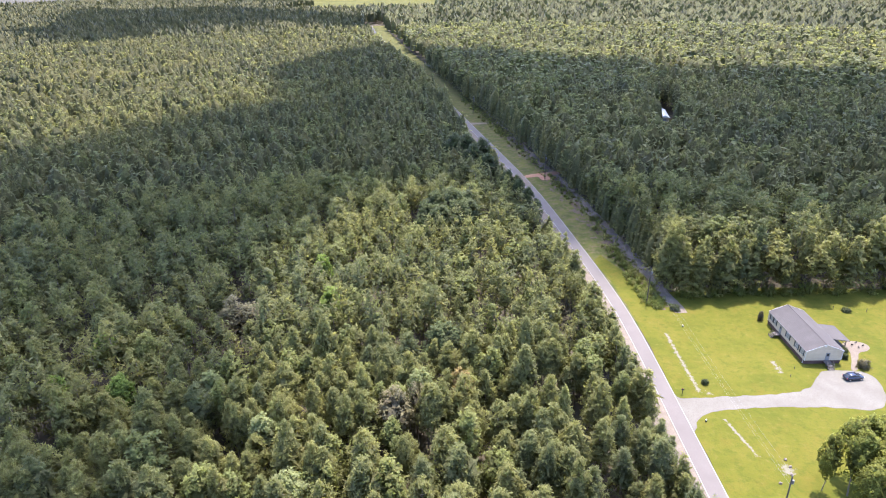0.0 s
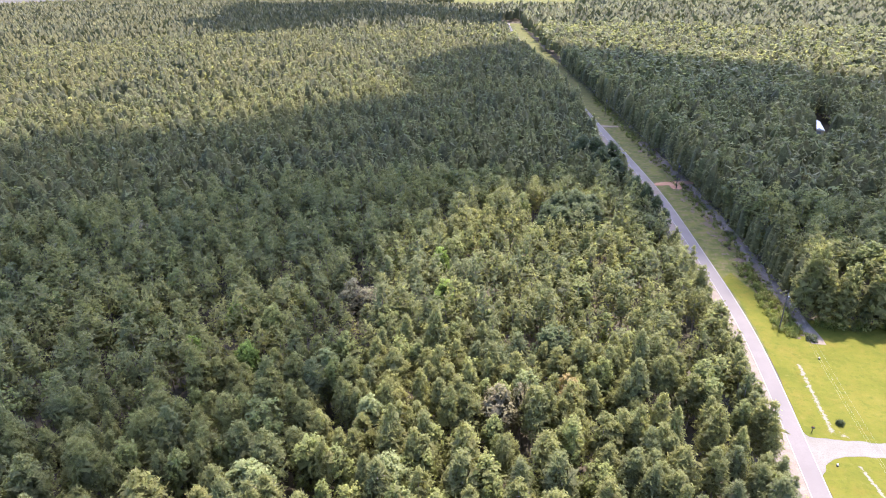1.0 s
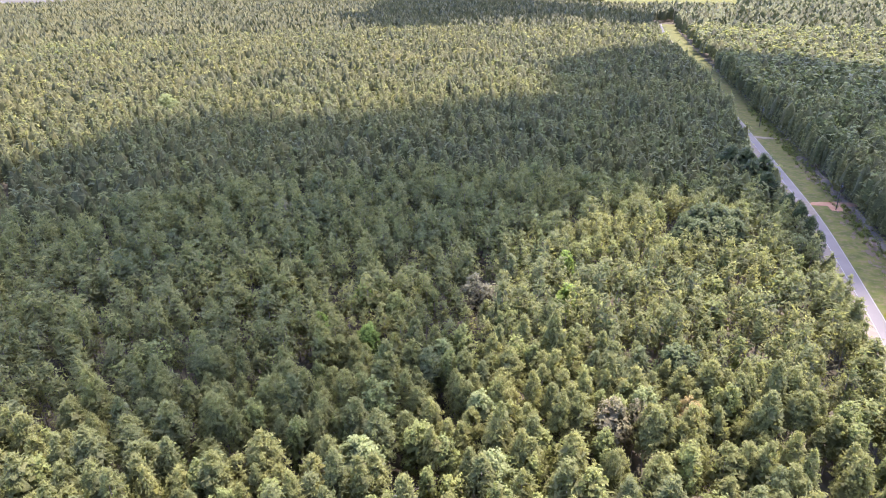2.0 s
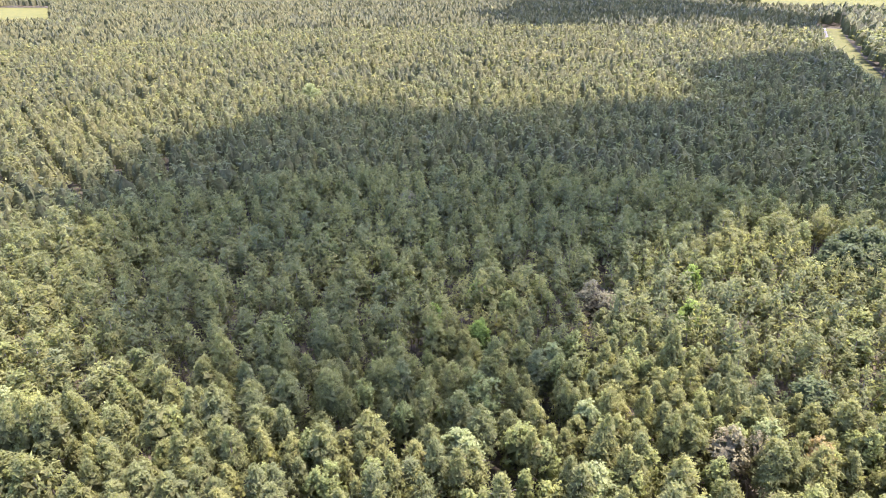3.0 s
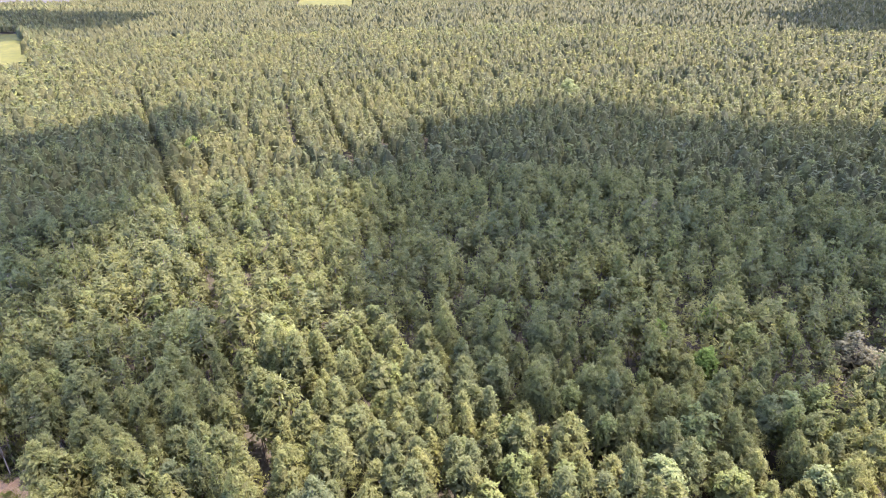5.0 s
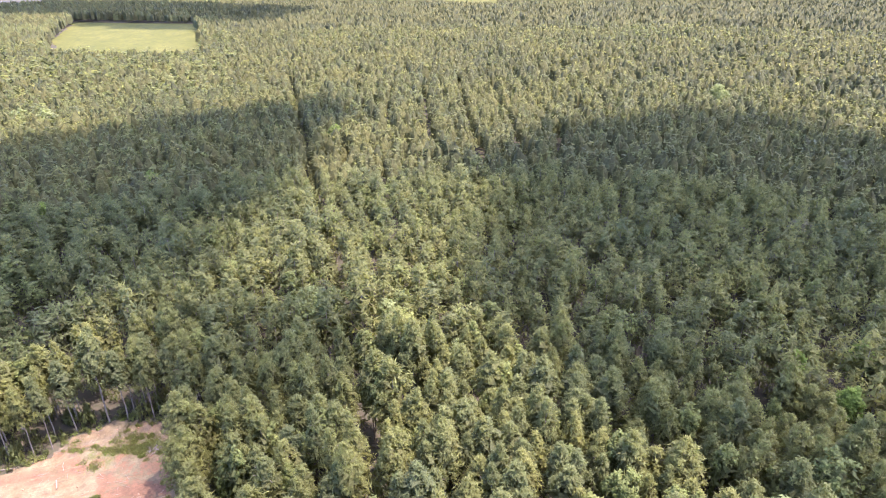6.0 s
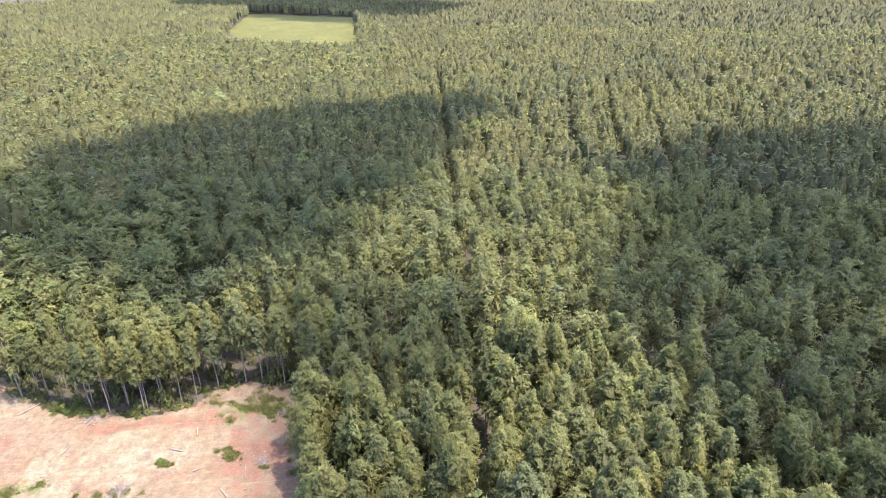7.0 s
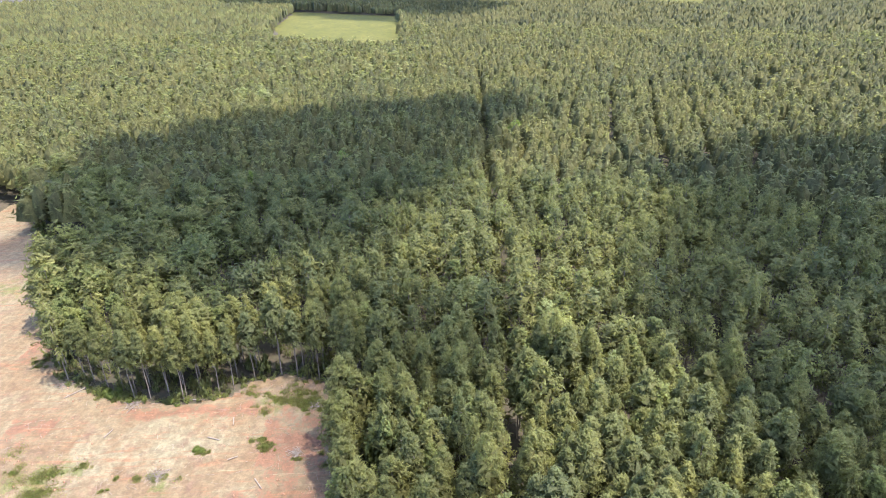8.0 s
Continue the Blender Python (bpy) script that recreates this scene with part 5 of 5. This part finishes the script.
def car():
    c = thing("car", "dark blue hatchback parked on the gravel driveway", "car", "", pose(92.8, 117.9, 0.06, 0, 0, 6))
    part("body", loft([(-2.2, 0.62, 0.42, 0.86), (-2.1, 0.8, 0.28, 0.98), (-1.5, 0.88, 0.24, 1.0), (0, 0.9, 0.22, 0.98), (1.2, 0.88, 0.24, 0.94), (1.9, 0.8, 0.28, 0.82), (2.2, 0.6, 0.4, 0.7)]), PAINT, c)
    part("cabin_glass", loft([(-2.0, 0.6, 0.95, 1.02), (-1.45, 0.72, 0.95, 1.38), (-0.4, 0.74, 0.95, 1.46), (0.35, 0.72, 0.95, 1.4), (1.15, 0.7, 0.92, 0.98)]), GLASS, c, "dark tinted windows")
    part("roof", loft([(-1.55, 0.6, 1.36, 1.42), (-0.9, 0.68, 1.42, 1.48), (-0.3, 0.68, 1.44, 1.5), (0.3, 0.64, 1.4, 1.45)]), PAINT, c, "dark blue roof")
    for y in (-0.9, 0.9):
        s = math.copysign(1, y)
        for x in (-1.35, 1.35):
            w = part("wheel", rod((x, y - 0.2 * s, 0.31), (x, y + 0.01 * s, 0.31), 0.31, None, 18), RUBBER, c, "black tyre")
            part("rim", rod((x, y, 0.31), (x, y + 0.03 * s, 0.31), 0.19, None, 12), CHROME, w, "alloy rim")
        part("mirror", box(0.75, 0.95, y - 0.04 + 0.08 * s, y + 0.04 + 0.08 * s, 0.98, 1.12, 0.02), PAINT, c)
        part("headlight", box(1.98, 2.12, y * 0.72 - 0.16, y * 0.72 + 0.16, 0.62, 0.76, 0.02), LAMP_CLEAR, c, "clear headlight")
        part("tail_light", box(-2.16, -2.06, y * 0.76 - 0.14, y * 0.76 + 0.14, 0.7, 0.9, 0.02), LAMP_RED, c, "red tail light")
        part("pillar", box(-0.5, -0.4, y * 0.82 - 0.02, y * 0.82 + 0.02, 0.96, 1.44), PAINT, c)
    return c


car()

# ---- shed far off among the trees ----
METAL = plain("white_metal_roof", (0.8, 0.79, 0.77), 0.35, 0.0, 0.04, 0.5)
sh = thing("shed", "white metal-roofed shed in a small yard", "shed", "", pose(122.9, 354.5, 0, 0, 0, -10.5))
part("wall", box(0, 5, 0, 20, 0, 3.0, 0.02), SIDING, sh)
g = bmesh.new()
a = [g.verts.new(p) for p in ((-0.4, -0.4, 2.95), (5.4, -0.4, 2.95), (2.5, -0.4, 4.2))]
g.faces.new(a)
ex = bmesh.ops.extrude_face_region(g, geom=list(g.faces))
bmesh.ops.translate(g, verts=[v for v in ex["geom"] if isinstance(v, bmesh.types.BMVert)], vec=(0, 20.8, 0))
bmesh.ops.recalc_face_normals(g, faces=g.faces)
part("roof", g, METAL, sh, "white metal roof")
part("door", box(1.3, 3.7, -0.06, 0.02, 0, 2.4, 0.02), DOOR, sh)

# ---- utility poles and wires ----
POLE = two_scale("grey_pole_wood", (0.08, 0.07, 0.06), (0.11, 0.095, 0.082), (0.06, 0.05, 0.043), 1.0, 8.0, 0.95, 0.4, 0.02)
WIRE = plain("wire_aluminium", (0.22, 0.22, 0.225), 0.6, 0.0, 0.05, 1)
PORCELAIN = plain("grey_porcelain", (0.14, 0.14, 0.14), 0.4)


def pole(x, y, height):
    p = thing("utility_pole", "tall grey wooden utility pole with an insulator and wires", "utility pole", "roadside poles", pose(x, y, 0, 0, local.uniform(-1.2, 1.2), 0))
    part("shaft", rod((0, 0, -0.3), (0, 0, height), 0.16, 0.11, 10), POLE, p)
    part("insulator", rod((0, 0, height), (0, 0, height + 0.3), 0.05, 0.08, 8), PORCELAIN, p, "grey insulator")
    part("bracket", box(-0.25, 0.25, -0.05, 0.05, height - 1.55, height - 1.45, 0.01), POLE, p)
    part("transformer", rod((0.3, 0, height - 1.5), (0.3, 0, height - 0.75), 0.2, None, 12), PORCELAIN, p, "grey transformer can")
    return p


POLES = [(57, 78.4), (56.3, 153.7), (44, 260.2), (18.9, 381.7), (-12.9, 519.2)]
for x, y in POLES:
    pole(x, y, 10.5)
for h, off in ((10.75, 0.0), (9.1, 0.15), (8.7, -0.1)):
    cu = bpy.data.curves.new("power_line", "CURVE")
    cu.dimensions, cu.bevel_depth, cu.bevel_resolution = "3D", 0.007, 1
    for (x0, y0), (x1, y1) in zip(POLES, POLES[1:]):
        sp = cu.splines.new("POLY")
        sp.points.add(16)
        for k in range(17):
            f = k / 16
            sp.points[k].co = (x0 + (x1 - x0) * f + off, y0 + (y1 - y0) * f, h - 4 * 0.9 * f * (1 - f), 1)
    cu.materials.append(WIRE)
    tagged(new("power_line", cu), "thin grey overhead wire between roadside poles", "wire", "overhead wires")

# ---- small things on the lawn ----
BLACK = plain("black_plastic", (0.02, 0.02, 0.022), 0.5)
mb = thing("mailbox", "black mailbox on a dark post beside the road", "mailbox", "", pose(52.3, 113.5, 0.04))
part("post", box(-0.06, 0.06, -0.06, 0.06, 0, 1.1, 0.01), BLACK, mb)
part("box", loft([(-0.3, 0.13, 1.1, 1.38), (0.3, 0.13, 1.1, 1.38)]), BLACK, mb)
part("flag", box(-0.1, 0.1, 0.14, 0.16, 1.3, 1.45), LAMP_RED, mb, "small red flag")
for x, y in ((54.1, 104.3), (62, 141.1)):
    u = thing("utility_pedestal", "small pale pedestal with a dark base on the lawn", "pedestal", "lawn pedestals", pose(x, y, 0.03))
    part("base", box(-0.16, 0.16, -0.16, 0.16, 0, 0.3, 0.03), BLACK, u)
    part("cover", box(-0.13, 0.13, -0.13, 0.13, 0.3, 0.6, 0.04), TRIM, u, "pale cover")
for x, y in ((65.1, 93), (65.1, 91.1), (64.4, 89.1), (61.3, 87.1)):
    b = bmesh.new()
    bmesh.ops.create_icosphere(b, subdivisions=2, radius=0.28)
    for v in b.verts:
        v.co += 0.12 * noise.noise_vector(v.co * 4 + Vector((x, y, 0)))
    b.transform(Matrix.Translation((x, y, 0.2)))
    tagged(link_bm("tree_stump", b, BARK), "low dark cut stump on the lawn", "stump", "lawn stumps")
for x, y, h in ((81.5, 122, 0.9), (79.1, 119, 0.8), (105.4, 148.5, 1.2), (113.5, 146.9, 1.2)):
    b = rod((x, y, 0), (x, y, h), 0.06, 0.05, 8)
    tagged(link_bm("garden_stake", b, WOOD), "short grey wooden stake standing in the grass", "stake", "garden stakes")
shrub(58.7, 117, 0.9, 1.1, "round dark green shrub on the open lawn", OAK)
shrub(83.3, 143.5, 0.75, 2.6, "tall thin brownish shrub by the house corner", DRY)
shrub(97.6, 122.1, 1.5, 2.0, "reddish-brown bushy shrub beside the sand path", DRY)
shrub(96.3, 128.2, 1.3, 1.6, "dark green shrub against the house wall", OAK)
shrub(95.3, 126, 1.0, 1.3, "dark green shrub against the house wall", OAK)
shrub(108.3, 147.3, 1.3, 1.0, "low dark shrub at the back of the lawn", OAK)
shrub(62.9, 149.7, 1.5, 1.4, "dark low bush where the wires pass the lawn", OAK)
for x, y in ((100.2, 131), (101.6, 131.9), (102.6, 130.6), (101.2, 129.8)):
    b = loft([(-0.22, 0.2, 0.42, 0.47), (0.22, 0.2, 0.42, 0.47)])
    ch = thing("garden_chair", "small dark garden chair on the round patio", "chair", "patio chairs", pose(x, y, 0.06, 0, 0, local.uniform(0, 360)) @ Matrix.Diagonal((0.8, 0.8, 0.8, 1)))
    part("seat", b, BLACK, ch)
    part("backrest", box(-0.24, -0.18, -0.22, 0.22, 0.45, 0.9, 0.01), BLACK, ch)
    for px in (-0.18, 0.18):
        for py in (-0.18, 0.18):
            part("leg", rod((px, py, 0), (px, py, 0.43), 0.02), BLACK, ch)


def patches(name, spots, material, label):
    """Ragged bare patches of soil in one flat mesh, a few centimetres proud of the grass."""
    bm = bmesh.new()
    for k, (x, y, rx, ry) in enumerate(spots):
        pts = []
        for j in range(14):
            a = j * 2 * math.pi / 14
            w = 1 + 0.5 * noise.noise((math.cos(a) * 1.3 + k * 5.1, math.sin(a) * 1.3, k))
            pts.append((x + rx * w * math.cos(a), y + ry * w * math.sin(a)))
        prism(pts, 0.0, 0.047 + 0.001 * (k % 4), bm)
    return tagged(link_bm(name, bm, material), label, "soil", kind="stuff")


EARTH = two_scale("worn_earth", (0.075, 0.054, 0.04), (0.10, 0.072, 0.055), (0.07, 0.06, 0.035), 0.3, 2.0, 0.95, 0.4, 0.05)
worn = []
for k in range(240):
    y = local.uniform(150, 330)
    worn.append((float(road_x(y)) + local.gauss(9.5 if y < 250 else 11, 1.5), y, local.uniform(0.2, 0.9), local.uniform(0.3, 1.8)))
patches("worn_verge_soil", worn, EARTH, "bare reddish soil patches along the verge")

# ---- brush piles and logs in the clearing ----
for k, (x, y, s, n_) in enumerate(((-98.3, -25.4, 1.4, 46), (-94.1, -50.9, 2.0, 40), (-116.4, -63.6, 2.2, 34), (-112.6, -23.1, 1.8, 26), (-124.3, -82.2, 1.8, 24))):
    b = bmesh.new()
    for j in range(n_):
        a, ln = local.uniform(0, 6.28), local.uniform(0.5, 1.0) * s
        px, py, pz = x + local.gauss(0, 0.35 * s), y + local.gauss(0, 0.35 * s), 0.15 + abs(local.gauss(0, 0.22))
        rod((px - ln * math.cos(a), py - ln * math.sin(a), max(0.1, pz - 0.2)), (px + ln * math.cos(a), py + ln * math.sin(a), pz + local.uniform(0, 0.4)), 0.05, 0.02, 5, b)
    tagged(link_bm("brush_pile", b, BARK), "pile of dry grey branches on bare soil", "brush pile", "brush piles")
for x, y, a, ln in ((-90.6, -31.1, 0.6, 1.6), (-121.7, -78.2, 2.4, 3.0), (-103.6, -42.8, 1.2, 1.4), (-108.8, -40, 0.2, 1.2), (-97.7, -37.5, 2.0, 1.0), (-116.7, -50.5, 1.4, 2.4), (-106.7, -65.2, 2.8, 1.2)):
    b = rod((x - ln * math.cos(a), y - ln * math.sin(a), 0.3), (x + ln * math.cos(a), y + ln * math.sin(a), 0.34), 0.13, 0.08, 8)
    tagged(link_bm("fallen_log", b, BARK), "weathered grey log lying on red soil", "log", "fallen logs")

b = bmesh.new()
for k in range(420):
    x, y = local.uniform(-132, -84), local.uniform(-86, -13)
    if not inside(CLEARING, np.array(x), np.array(y)):
        continue
    a, ln = local.uniform(0, 6.28), local.uniform(0.25, 1.1)
    rod((x - ln * math.cos(a), y - ln * math.sin(a), 0.22), (x + ln * math.cos(a), y + ln * math.sin(a), 0.3), local.uniform(0.02, 0.05), 0.015, 4, b)
tagged(link_bm("scattered_sticks", b, BARK), "dry sticks scattered over the bare soil", "debris", kind="stuff")
b = bmesh.new()
for k in range(260):
    x, y = local.uniform(-130, -84), local.uniform(-86, -13)
    if not inside(CLEARING, np.array(x), np.array(y)):
        continue
    s = local.uniform(0.08, 0.3)
    bmesh.ops.create_icosphere(b, subdivisions=1, radius=s, matrix=Matrix.LocRotScale((x, y, 0.2), Euler((k, 2 * k, 0)), (1, 0.8, 0.7)))
tagged(link_bm("soil_clods", b, CLAY), "lumps of red clay on the bare soil", "debris", kind="stuff")
